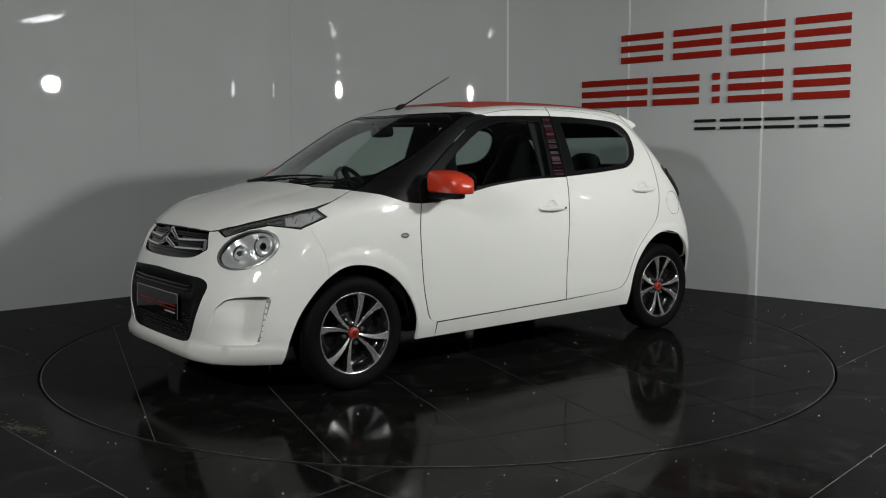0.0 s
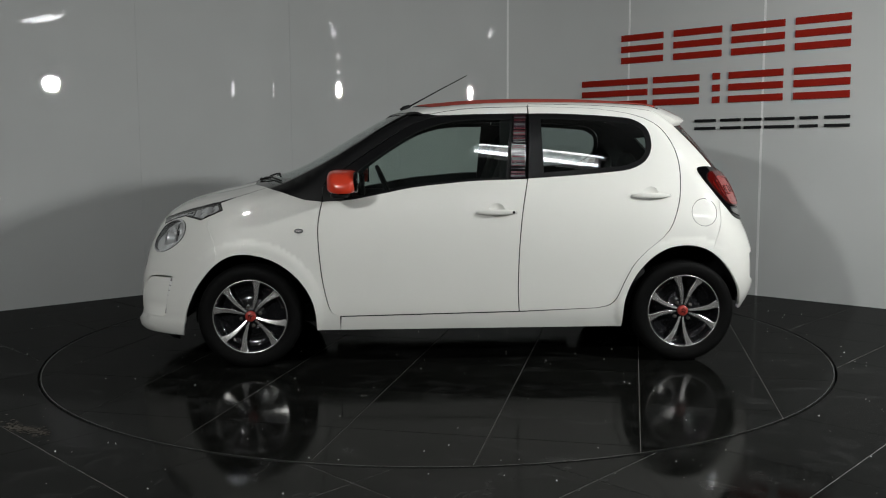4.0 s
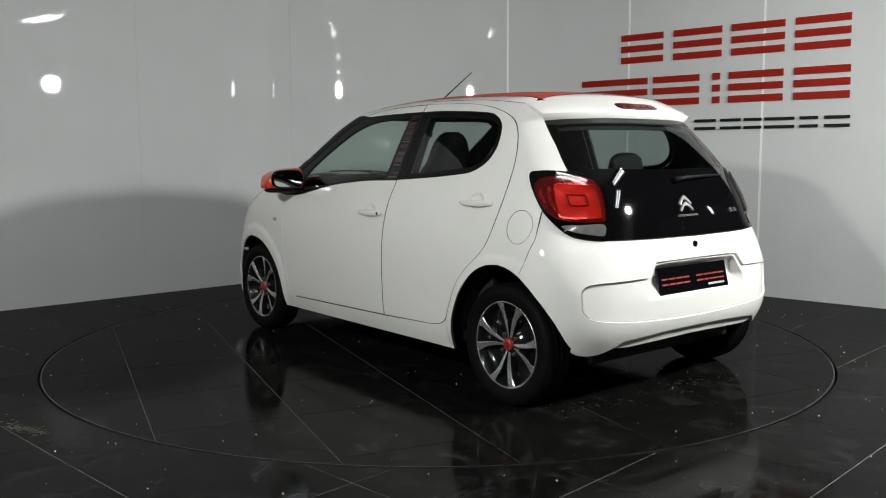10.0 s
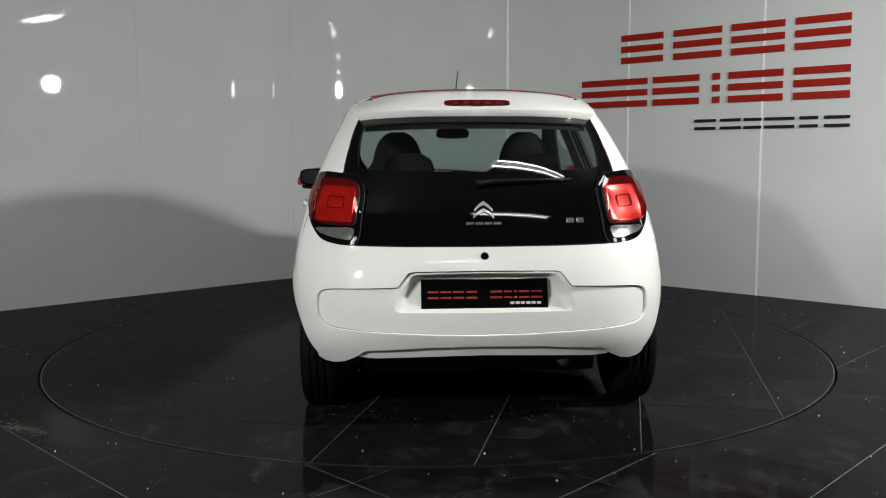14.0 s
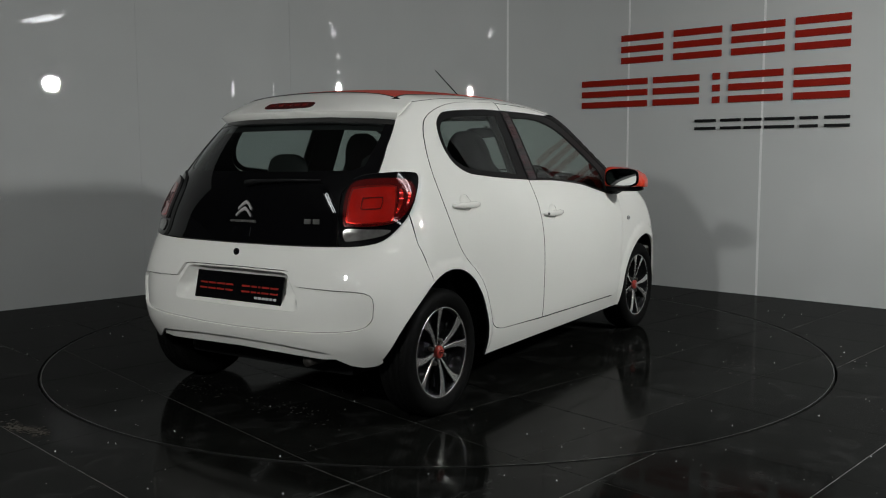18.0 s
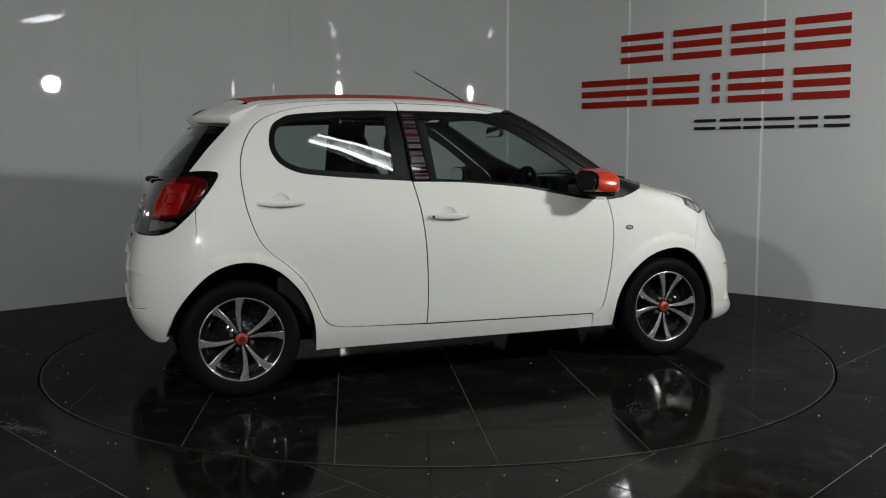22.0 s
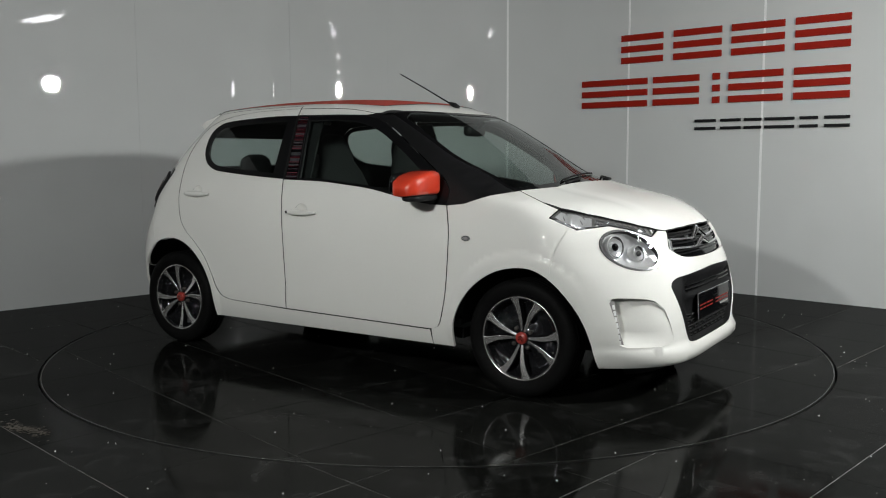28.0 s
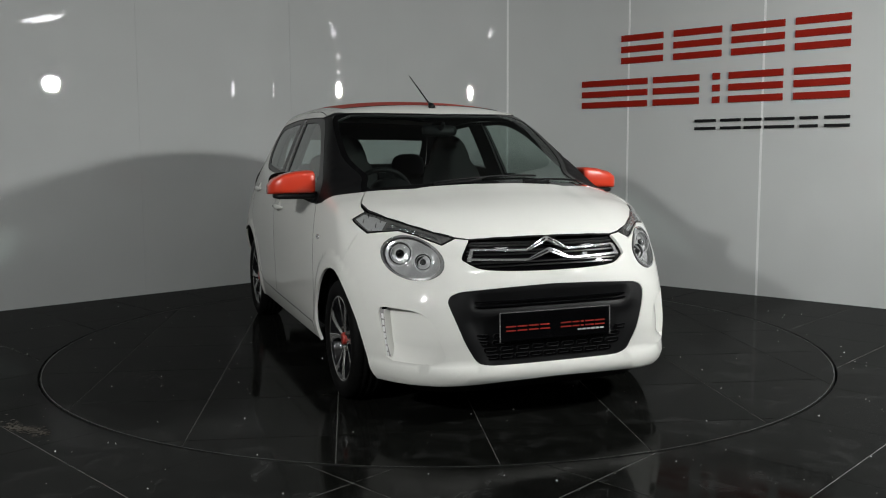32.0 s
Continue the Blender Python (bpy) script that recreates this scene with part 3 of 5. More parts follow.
WINDOW_R = [(-0.318, 1.000), (-0.55, 1.014), (-0.757, 1.031), (-0.880, 1.048), (-0.965, 1.094), (-1.003, 1.168), (-0.991, 1.258), (-0.935, 1.308), (-0.84, 1.331), (-0.535, 1.350), (-0.341, 1.351)]
SILL_Z = 0.20
ARCH_R = [(-0.831, SILL_Z), (-0.842, 0.342), (-0.882, 0.450), (-0.932, 0.522), (-0.999, 0.584), (-1.085, 0.625), (-1.190, 0.633), (-1.297, 0.597), (-1.39, 0.514), (-1.465, 0.405), (-1.497, 0.300)]
ARCH_F = [(0.822, SILL_Z), (0.834, 0.331), (0.888, 0.444), (0.981, 0.537), (1.093, 0.592), (1.227, 0.605), (1.335, 0.556), (1.432, 0.450), (1.494, 0.329), (1.530, 0.165)]
ARCH_R = [(-1.165 + (x + 1.165) * 1.022, 0.30 + (z - 0.30) * 1.022 if z > 0.30 else z) for x, z in ARCH_R]
ARCH_F = [(1.165 + (x - 1.165) * 1.022, 0.30 + (z - 0.30) * 1.022 if z > 0.30 else z) for x, z in ARCH_F]
ROUND_R, ROUND_F = smooth(ARCH_R), smooth(ARCH_F)
RAIL = smooth([(0.20, 1.350), (0.05, 1.374), (-0.1, 1.385), (-0.338, 1.390)])
APILLAR = [(0.315, 1.341), (0.433, 1.283), (0.574, 1.205), (0.746, 1.104), (0.90, 1.026), (0.985, 0.984), (1.075, 0.952)]
TAIL_LAMP = ring(polar([(54.3, 1.030), (52.0, 1.051), (45.5, 1.049), (37.6, 1.030), (34.2, 0.975), (33.2, 0.87), (33.2, 0.775), (36, 0.763), (42.6, 0.781), (47.0, 0.833), (50.8, 0.907)]), 5)
LAMP_EDGE = polar([(50.3, 0.895), (52.8, 0.966), (54.7, 1.030)])
HATCH_EDGE = polar([(43.6, 1.056), (47.2, 1.17), (52.2, 1.288)])
HOOD_LINE = [(1.235, 0.682), (1.16, 0.652), (1.085, 0.618)]


def side_panels(s):
    door = panel("front_door", [*BELT[::-1][:1], *smooth(DOOR_FRONT)[1:], *SEAM[:1], *smooth(SEAM)[1:], *smooth(BELT)[1:-1]], "side", BODY, car,
                 "white front door", side=s, holes=[cup_outline(-0.144, 0.829)])
    rear = smooth(DOOR_ARC)
    seam_r = [(x - 0.0055, z) for x, z in smooth(SEAM)]
    rdoor = panel("rear_door", [*rear, *seam_r, *smooth(WINDOW_R)], "side", BODY, car, "white rear door", side=s, res=0.022, holes=[cup_outline(-0.975, 0.911)])
    panel("upper_frame", [(-0.334, 1.353), *[(x + 0.003, z - 0.002) for x, z in RAIL[::-1]], (0.155, 1.342), (-0.05, 1.349)], "side", BODY, door, side=s)
    # black greenhouse
    frame_o = [(-0.252, 1.346), *smooth([(-0.05, 1.344), (0.158, 1.336), (0.30, 1.291), (0.45, 1.198), (0.60, 1.098), (0.735, 1.005), (0.772, 0.955), (0.772, 0.889)]), *smooth(BELT[::-1])[1:-5], (-0.214, 0.999)]
    pane_o = [(-0.240, 1.322), *smooth([(-0.05, 1.322), (0.10, 1.308), (0.25, 1.262), (0.40, 1.178), (0.52, 1.098), (0.60, 1.035), (0.628, 0.98), (0.62, 0.912)]), *smooth([(0.47, 0.940), (0.295, 0.972), (0.12, 0.990), (-0.056, 1.004), (-0.200, 1.010)])]
    panel("window_frame", frame_o, "side", (FRAME, LINING), door, "black window surround", side=s, holes=[pane_o], depth=0.003)
    glass = panel("window_pane", pane_o, "side", (GLASS, GLASS), door, "green-tinted front door glass", side=s, soft=0.07, depth=0.008, thick=0.001)
    trim = [(-0.327, 1.347), (-0.258, 1.346), (-0.240, 1.2), (-0.219, 0.999), (-0.304, 0.999)]
    stripes(trim, door, s)
    back = smooth(WINDOW_R)
    inner = [(min(x, -0.405), z) for x, z in shrink(back, 0.028)]
    panel("window_frame", shrink(back, 0.003), "side", (FRAME, LINING), rdoor, "black window surround", side=s, holes=[inner], depth=0.003)
    glass = panel("window_pane", inner, "side", (PRIVACY, PRIVACY), rdoor, "dark-tinted rear side glass", side=s, soft=0.07, depth=0.006, thick=0.001)
    panel("pillar_lining", [(-0.400, 1.350), (-0.185, 1.350), (-0.165, 0.985), (-0.400, 0.985)], "side", (LINING, LINING), car, "dark inner middle pillar", side=s, depth=0.045, thick=0.01)
    pillar = [(0.165, 1.341), *smooth(APILLAR), (0.993, 0.939), (0.871, 0.899), (0.779, 0.887), *smooth([(0.779, 0.958), (0.741, 1.01), (0.605, 1.104), (0.455, 1.205), (0.305, 1.297)])]
    panel("a_pillar", pillar, "side", (PLASTIC, LINING), car, "black windscreen pillar", side=s, depth=0.002)
    # quarter panel with the sill
    edge = [(x - 0.0047, z - 0.0022 if z < 0.36 else z + 0.001) for x, z in smooth(DOOR_ARC)]
    hatch = side_xz(HATCH_EDGE, "rear")
    lamp = side_xz(LAMP_EDGE, "rear")
    top = [(-1.13, 1.345), (-1.05, 1.363), (-0.9, 1.382), (-0.7, 1.396), (-0.345, 1.406)]
    quarter = [*edge, (-0.262, 0.288), (0.684, 0.273), (0.690, SILL_Z), *ROUND_R[:43], (-1.304, 0.612), (-1.3595, 0.768), *lamp, *hatch, *smooth(top)]
    flap = [(-1.267 + 0.071 * math.cos(k * math.tau / 40), 0.815 + 0.074 * math.sin(k * math.tau / 40)) for k in range(40)] if s > 0 else None
    panel("quarter_panel", quarter, "side", BODY, car, "white rear quarter and sill", side=s, rim_mat=1, res=0.019, holes=[flap] if flap else [])
    if flap:
        panel("fuel_flap", shrink(flap, 0.0022), "side", BODY, car, "round white fuel flap", side=s, depth=0.0008)
    # front wing
    blade = side_xz(polar([(56.5, 0.790), (64.9, 0.842), (61.8, 0.878)]), "front")
    fender = [*[(x + 0.0055, z) for x, z in smooth(DOOR_FRONT)], (0.692, SILL_Z), *ROUND_F[:37], (1.334, 0.616), (1.345, 0.68), (1.388, 0.795), *blade,
              *[(p[0], p[2]) for p in lift(HOOD_LINE, "top")], (0.993, 0.936), (0.871, 0.896)]
    panel("front_wing", fender, "side", BODY, car, "white front wing", side=s, rim_mat=0, res=0.018)
    for path in (smooth(DOOR_ARC), smooth(SEAM), smooth(DOOR_FRONT), RAIL):
        panel("door_seal", strip(path, 0.016), "side", (LINING, LINING), car, "", side=s, depth=0.0165, thick=0.003, res=0.03)
    # brackets behind the bumper joints
    for path in ([(1.389, 0.795), (1.346, 0.68), (1.335, 0.616)], [(-1.361, 0.768), (-1.304, 0.612)]):
        panel("joint_bracket", strip(smooth(path), 0.014), "side", (PAINT, LINING), car, "", side=s, depth=0.0045, thick=0.006, res=0.03)
    # repeater lamp
    rep = ring([(0.899 + 0.024 * math.cos(k * math.tau / 12), 0.735 + 0.013 * math.sin(k * math.tau / 12)) for k in range(12)], 2)
    lamp_ob = panel("side_repeater", rep, "side", (BRIGHT, BRIGHT), car, "small chrome-rimmed side repeater lamp", side=s, depth=-0.004, thick=0.004, res=0.012)
    panel("lens", shrink(rep, 0.0075), "side", (SMOKE, SMOKE), lamp_ob, side=s, depth=-0.007, thick=0.004, res=0.012)
    handle(door, -0.144, 0.829, s)
    handle(rdoor, -0.975, 0.911, s)


STRIPE_MATS = [grain(material("trim_stripe_" + n, c, 0.25, 0, 0.3), 60, 0.08) for n, c in
               (("black", (0.004, 0.004, 0.005)), ("red", (0.055, 0.006, 0.010)), ("pink", (0.075, 0.022, 0.030)), ("grey", (0.042, 0.042, 0.046)), ("plum", (0.018, 0.005, 0.010)))]


def stripes(trim, door, s):
    """The banded trim on the middle pillar, one thin band after another."""
    rnd = random.Random(7)
    base = panel("pillar_trim", trim, "side", (GLOSS_BLACK, LINING), door, "pillar trim banded in red, pink, grey and black", side=s, depth=0.003)
    z = 1.006
    while z < 1.34:
        h = rnd.choice((0.0025, 0.0035, 0.005, 0.007))
        m = rnd.choices(range(5), (3, 3, 1.5, 4, 3))[0]
        k0, k1 = (z - 0.999) / 0.348, (z + h - 0.999) / 0.348
        xa, xb = (lambda k: -0.304 - 0.023 * k ** 1.2 + 0.003), (lambda k: -0.219 - 0.039 * k ** 0.9 - 0.003)
        if m and z + h < 1.343:
            panel("band", [(xa(k0), z), (xb(k0), z), (xb(k1), z + h), (xa(k1), z + h)], "side", (STRIPE_MATS[m], GLOSS_BLACK), base, side=s, depth=0.0015, thick=0.001, res=0.05)
        z += h + 0.0006


def lathe(profile, n=48, cap=False):
    """A turned shape about the y axis from (radius, y) pairs."""
    bm = bmesh.new()
    rows = [[bm.verts.new((r * math.cos(k * math.tau / n), y, r * math.sin(k * math.tau / n))) for k in range(n)] for r, y in profile]
    for a, b in zip(rows, rows[1:]):
        for k in range(n):
            l = (k + 1) % n
            bm.faces.new((a[k], a[l], b[l], b[k]))
    if cap:
        bm.faces.new(rows[-1])
    bmesh.ops.recalc_face_normals(bm, faces=bm.faces[:])
    return bm


def rounded(bm, loops, smooth_ends=True):
    """A tube through closed loops of points, capped at both ends."""
    rows = [[bm.verts.new(p) for p in l] for l in loops]
    n = len(rows[0])
    for a, b in zip(rows, rows[1:]):
        for k in range(n):
            bm.faces.new((a[k], a[(k + 1) % n], b[(k + 1) % n], b[k]))
    bm.faces.new(rows[0][::-1])
    bm.faces.new(rows[-1])
    bmesh.ops.recalc_face_normals(bm, faces=bm.faces[:])
    return bm


def oval(cx, cy, cz, a, b, axis, n=20, power=2.0, turn=0.0):
    """A closed superellipse loop square to an axis."""
    out = []
    for k in range(n):
        t = k * math.tau / n
        c, s_ = math.cos(t), math.sin(t)
        u = a * math.copysign(abs(c) ** (2 / power), c)
        v = b * math.copysign(abs(s_) ** (2 / power), s_)
        u, v = u * math.cos(turn) - v * math.sin(turn), u * math.sin(turn) + v * math.cos(turn)
        out.append({"x": (cx, cy + u, cz + v), "y": (cx + u, cy, cz + v), "z": (cx + u, cy + v, cz)}[axis])
    return out


def tube(bm, path, r, n=10):
    """A round rod along a path; r is a number or one for each point."""
    pts = [Vector(p) for p in path]
    rs = r if isinstance(r, (list, tuple)) else [r] * len(pts)
    loops = []
    for i, p in enumerate(pts):
        d = (pts[min(i + 1, len(pts) - 1)] - pts[max(i - 1, 0)]).normalized()
        u = d.cross(Vector((0.1, 0.3, 1))).normalized()
        v = d.cross(u)
        loops.append([p + (u * math.cos(k * math.tau / n) + v * math.sin(k * math.tau / n)) * rs[i] for k in range(n)])
    return rounded(bm, loops)


def cup_outline(x, z):
    return [(x + 0.043 * math.cos(k * math.tau / 28), z + 0.006 + 0.037 * math.sin(k * math.tau / 28)) for k in range(28)]


def handle(door, x, z, s):
    """A white pull handle over its shallow cup."""
    y = float(lift([(x, z)], "side")[0][1])
    panel("handle_cup", shrink(cup_outline(x, z), -0.001), "side", (PAINT, LINING), door, side=s, res=0.010, thick=0.002,
          depth=lambda u, v: 0.0004 + 0.014 * np.clip(1 - ((u - x) / 0.043) ** 2 - ((v - z - 0.006) / 0.037) ** 2, 0, 1) ** 0.7)
    bm = bmesh.new()
    loops = []
    for k in range(13):
        t = k / 12
        px = x - 0.108 + 0.216 * t
        up = math.sin(math.pi * t) ** 0.5 if 0 < t < 1 else 0.0
        w = 0.006 + 0.0085 * min(1, 4 * t, 4 * (1 - t))
        yy = float(lift([(px, z)], "side")[0][1])
        loops.append(oval(px, s * (yy + 0.004 + 0.018 * up), z - 0.004, 0.006 + 0.003 * up, w, "x", 12, 2.6))
    pull = part("door_handle", rounded(bm, loops), PAINT, door, "white pull handle", True)
    if x > -0.5:
        yy = float(lift([(x - 0.088, z)], "side")[0][1]) + 0.020
        part("key_lock", lathe([(0.0075, 0), (0.0075, 0.003), (0.005, 0.004), (0.0005, 0.003)], 14), GREY_GAP, pull, "small dark key lock", True,
             Matrix.Translation((x - 0.088, s * yy, z - 0.004)) @ Matrix.Rotation(math.pi if s < 0 else 0, 4, "Z"))


for s in (1, -1):
    side_panels(s)

# ---- bonnet, windscreen and roof ----
hood_half = [(1.198, 0.0), (1.19, 0.25), (1.165, 0.46), (1.085, 0.613)]
hood_side = [(p[0], p[1]) for p in lift(polar([(60.6, 0.884), (52, 0.858), (43.2, 0.831), (35, 0.803), (28.6, 0.783), (24.4, 0.776)]), "front")]
hood_nose = front_to_top(polar([(20, 0.777), (12, 0.780), (0, 0.782)]))
half = [*smooth(hood_half), (1.16, 0.647), (1.235, 0.677), *hood_side, *hood_nose]
hood = panel("bonnet", mirrored_y := half + [(x, -y) for x, y in reversed(half) if abs(y) > 1e-6], "top", BODY, car, "white bonnet with soft raised edges", res=0.04,
             depth=lambda x, y: 0.004 * np.exp(-((abs(y) - 0.40 - 0.1 * (1.2 - x)) / 0.035) ** 2))
pillar_top = side_to_top(smooth(APILLAR, 3))
glass_half = [(0.452, 0.0), (0.435, 0.2), (0.40, 0.36), (0.362, 0.485)]
glass_side = [(x + 0.006, y - 0.032) for x, y in pillar_top if 0.38 < x < 1.03]
glass_low = [(1.055, 0.585), (1.12, 0.42), (1.152, 0.2), (1.158, 0.0)]
gh = [*smooth(glass_half), *glass_side, *smooth(glass_low)]
screen_o = gh + [(x, -y) for x, y in reversed(gh) if abs(y) > 1e-6]
sh = [(0.440, 0.0), (0.424, 0.2), (0.388, 0.36), (0.335, 0.50), *[(x, y - 0.002) for x, y in pillar_top], *[(x - 0.004, y) for x, y in smooth(hood_half)[::-1]]]
panel("windscreen_surround", sh + [(x, -y) for x, y in reversed(sh) if abs(y) > 1e-6], "top", (GLOSS_BLACK, LINING), car, "black windscreen border and scuttle", holes=[screen_o], depth=0.002, res=0.03)
screen = panel("windscreen", screen_o, "top", (GLASS, GLASS), car, "green-tinted windscreen", soft=0.07, depth=0.005, thick=0.001)

rail_top = side_to_top([(x, z + 0.001) for x, z in RAIL])
roof_edge = side_to_top(smooth([(-0.345, 1.408), (-0.7, 1.398), (-0.9, 1.384), (-1.05, 1.365), (-1.13, 1.347)]))
front_edge = [(0.434, 0.0), (0.418, 0.2), (0.382, 0.36), (0.330, 0.505)]
rh = [*smooth(front_edge), *side_to_top([(0.24, 1.351)]), *rail_top, *roof_edge, (-1.19, 0.44), (-1.20, 0.2), (-1.20, 0.0)]
roof_o = rh + [(x, -y) for x, y in reversed(rh) if abs(y) > 1e-6]
canvas_h = [(0.295, 0.0), (0.285, 0.2), (0.255, 0.38), (0.20, 0.485), *smooth([(0.0, 0.497), (-0.5, 0.50), (-0.9, 0.482), (-1.08, 0.465)]), (-1.10, 0.3), (-1.105, 0.0)]
canvas_o = canvas_h + [(x, -y) for x, y in reversed(canvas_h) if abs(y) > 1e-6]
panel("roof", roof_o, "top", BODY, car, "white roof frame round the canvas", holes=[canvas_o], res=0.04)
panel("roof_canvas", shrink(canvas_o, 0.004), "top", (FABRIC, LINING), car, "red woven canvas folding roof", res=0.04, depth=lambda x, y: -0.003 * np.clip((0.498 - abs(y)) / 0.03, 0, 1) * np.clip((0.30 - x) / 0.03, 0, 1))
for s in (1, -1):
    panel("rear_hinge_cover", [(-1.072, s * 0.468), (-1.078, s * 0.520), (-1.166, s * 0.496), (-1.150, s * 0.452)], "top", (GLOSS_BLACK, LINING), car, "black roof end cap", depth=-0.007, thick=0.010, res=0.02)

# ---- tail: spoiler, glass, tailgate, lamps, bumper ----
sp = polar([(0, 1.304), (25, 1.302), (45, 1.294), (52.4, 1.290), (58.5, 1.345), (62, 1.372)])
sp_top = [(math.atan2(y, REAR_AXIS - x) * POLAR, 1.411 - 0.04 * abs(y)) for x, y in ((-1.185, 0.44), (-1.195, 0.2), (-1.198, 0.0))]


def spoiler_depth(u, v):
    """How far the spoiler stands off the skin: more towards its trailing lip."""
    body = 0.013 * np.clip((1.40 - v) / 0.10, 0, 1) * np.clip((0.93 - abs(u)) / 0.10, 0, 1)
    lip = 0.020 * np.clip((1.40 - v) / 0.085, 0, 1) ** 1.6 * np.clip((0.98 - abs(u)) / 0.05, 0, 1)
    return -(body + lip)


spoiler = panel("roof_spoiler", mirrored(sp + sp_top), "rear", (PAINT, LINING), car, "white roof spoiler with a raised lip", res=0.025, rim_mat=0, thick=0.048, depth=spoiler_depth)
brake_o = ring(polar([(0, 1.322), (11.5, 1.323), (15.2, 1.328), (16.2, 1.344), (14.6, 1.359), (0, 1.362), (-14.6, 1.359), (-16.2, 1.344), (-15.2, 1.328), (-11.5, 1.323)]), 3)
brake = panel("high_brake_lamp", brake_o, "rear", (DEEP_LENS, LINING), spoiler, "red strip brake lamp", depth=lambda u, v: spoiler_depth(u, v) - 0.003, thick=0.012, res=0.02)
for k in range(5):
    a = -11 + 5.5 * k
    panel("cell", polar([(a - 1.5, 1.335), (a + 1.5, 1.335), (a + 1.5, 1.350), (a - 1.5, 1.350)]), "rear", (RED_LENS, LINING), brake, depth=lambda u, v: spoiler_depth(u, v) - 0.006, thick=0.004, res=0.02)

tg = polar([(0, 1.300), (25, 1.299), (45, 1.291), (51.8, 1.285), (47.0, 1.17), (43.2, 1.058), (39.5, 1.052), (36.6, 1.035), (33.0, 0.98), (32.3, 0.87), (32.3, 0.764), (20, 0.760), (0, 0.758)])
rg = polar([(0, 1.280), (25, 1.279), (44, 1.270), (47.5, 1.262), (43.5, 1.17), (39.5, 1.085), (36, 1.068), (20, 1.062), (0, 1.060)])
tailgate = panel("tailgate", mirrored(tg), "rear", (GLOSS_BLACK, LINING), car, "gloss black glass tailgate", soft=0.07, holes=[mirrored(rg)], depth=0.004, res=0.035)
rear_glass = panel("rear_window", mirrored(rg), "rear", (PRIVACY, PRIVACY), tailgate, "tinted rear window", soft=0.07, depth=0.006, thick=0.001)


panel("roof_header", mirrored(polar([(0, 1.268), (30, 1.266), (48, 1.258), (56, 1.36), (30, 1.385), (0, 1.392)])), "rear", (LINING, LINING), car, "dark roof lining over the rear window", depth=0.034, thick=0.004, res=0.04)


def tail_lamp(s):
    lamp = panel("tail_lamp", [(s * u, v) for u, v in shrink(TAIL_LAMP, -0.004)], "rear", (GLOSS_BLACK, LINING), car, "rounded red tail lamp in a black housing", depth=-0.006, thick=0.03, res=0.02)
    red = ring(polar([(52.6, 0.985), (50, 1.022), (43, 1.024), (37.0, 1.010), (34.6, 0.95), (34.2, 0.85), (36, 0.836), (43, 0.840), (47.5, 0.862), (50.9, 0.92)]), 5)
    flip = lambda pts: [(s * u, v) for u, v in pts]
    room_o = ring(polar([(47.4, 0.968), (46.4, 0.994), (38.0, 0.988), (36.2, 0.972), (35.2, 0.878), (36.0, 0.850), (44.4, 0.853), (46.2, 0.874)]), 4)
    lens = panel("red_lens", flip(red), "rear", (DEEP_LENS, LINING), lamp, "dark red outer lens", depth=-0.017, thick=0.012, res=0.02, holes=[flip(room_o)])
    mid = np.mean(np.array(room_o), 0)
    panel("reflector", flip(shrink(room_o, -0.002)), "rear", (RED_LENS, LINING), lamp, "red lamp chamber", res=0.012, thick=0.003,
          depth=lambda u, v: -0.0165 + 0.008 * np.clip(1 - ((abs(u) - mid[0]) / 0.082) ** 4, 0, 1) * np.clip(1 - ((v - mid[1]) / 0.072) ** 4, 0, 1) + 0.0007 * np.sin(v * 300 + abs(u) * 120) + 0.0005 * np.sin(abs(u) * 330))
    panel("chamber_frame", flip(shrink(room_o, -0.003)), "rear", (RED_GLOW, LINING), lamp, "", depth=-0.0185, thick=0.006, res=0.012, holes=[flip(shrink(room_o, 0.0022))])
    small = [(mid[0] + (u - mid[0]) * 0.46, mid[1] + 0.006 + (v - mid[1]) * 0.34) for u, v in room_o]
    panel("inner_frame", flip(small), "rear", (RED_GLOW, LINING), lamp, "", depth=-0.0145, thick=0.004, res=0.012, holes=[flip(shrink(small, 0.0035))])
    for outline in ([(48.4, 0.982), (49.2, 0.970), (48.7, 0.925), (47.2, 0.885), (46.8, 0.893), (47.9, 0.930)], [(50.6, 0.972), (51.2, 0.962), (50.8, 0.938), (49.8, 0.915), (49.5, 0.920), (50.2, 0.945)]):
        panel("light_guide", flip(ring(polar(outline), 3)), "rear", (RED_GLOW, LINING), lamp, "", res=0.01, thick=0.004, depth=lambda u, v: -0.0185 - 0.0012 * np.sin(v * 700))
    clear = ring(polar([(36, 0.778), (42.5, 0.796), (45.4, 0.822), (40, 0.826), (34.6, 0.826), (34.4, 0.785)]), 4)
    panel("clear_lens", [(s * u, v) for u, v in clear], "rear", (DIM, LINING), lamp, "clear reversing lens", depth=-0.011, thick=0.008, res=0.02)


RED_GLOW = grain(material("bright_red_lamp_reflector", (0.75, 0.03, 0.02), 0.16, 0.9, 0.8), 18, 0.15)
for s in (1, -1):
    tail_lamp(s)

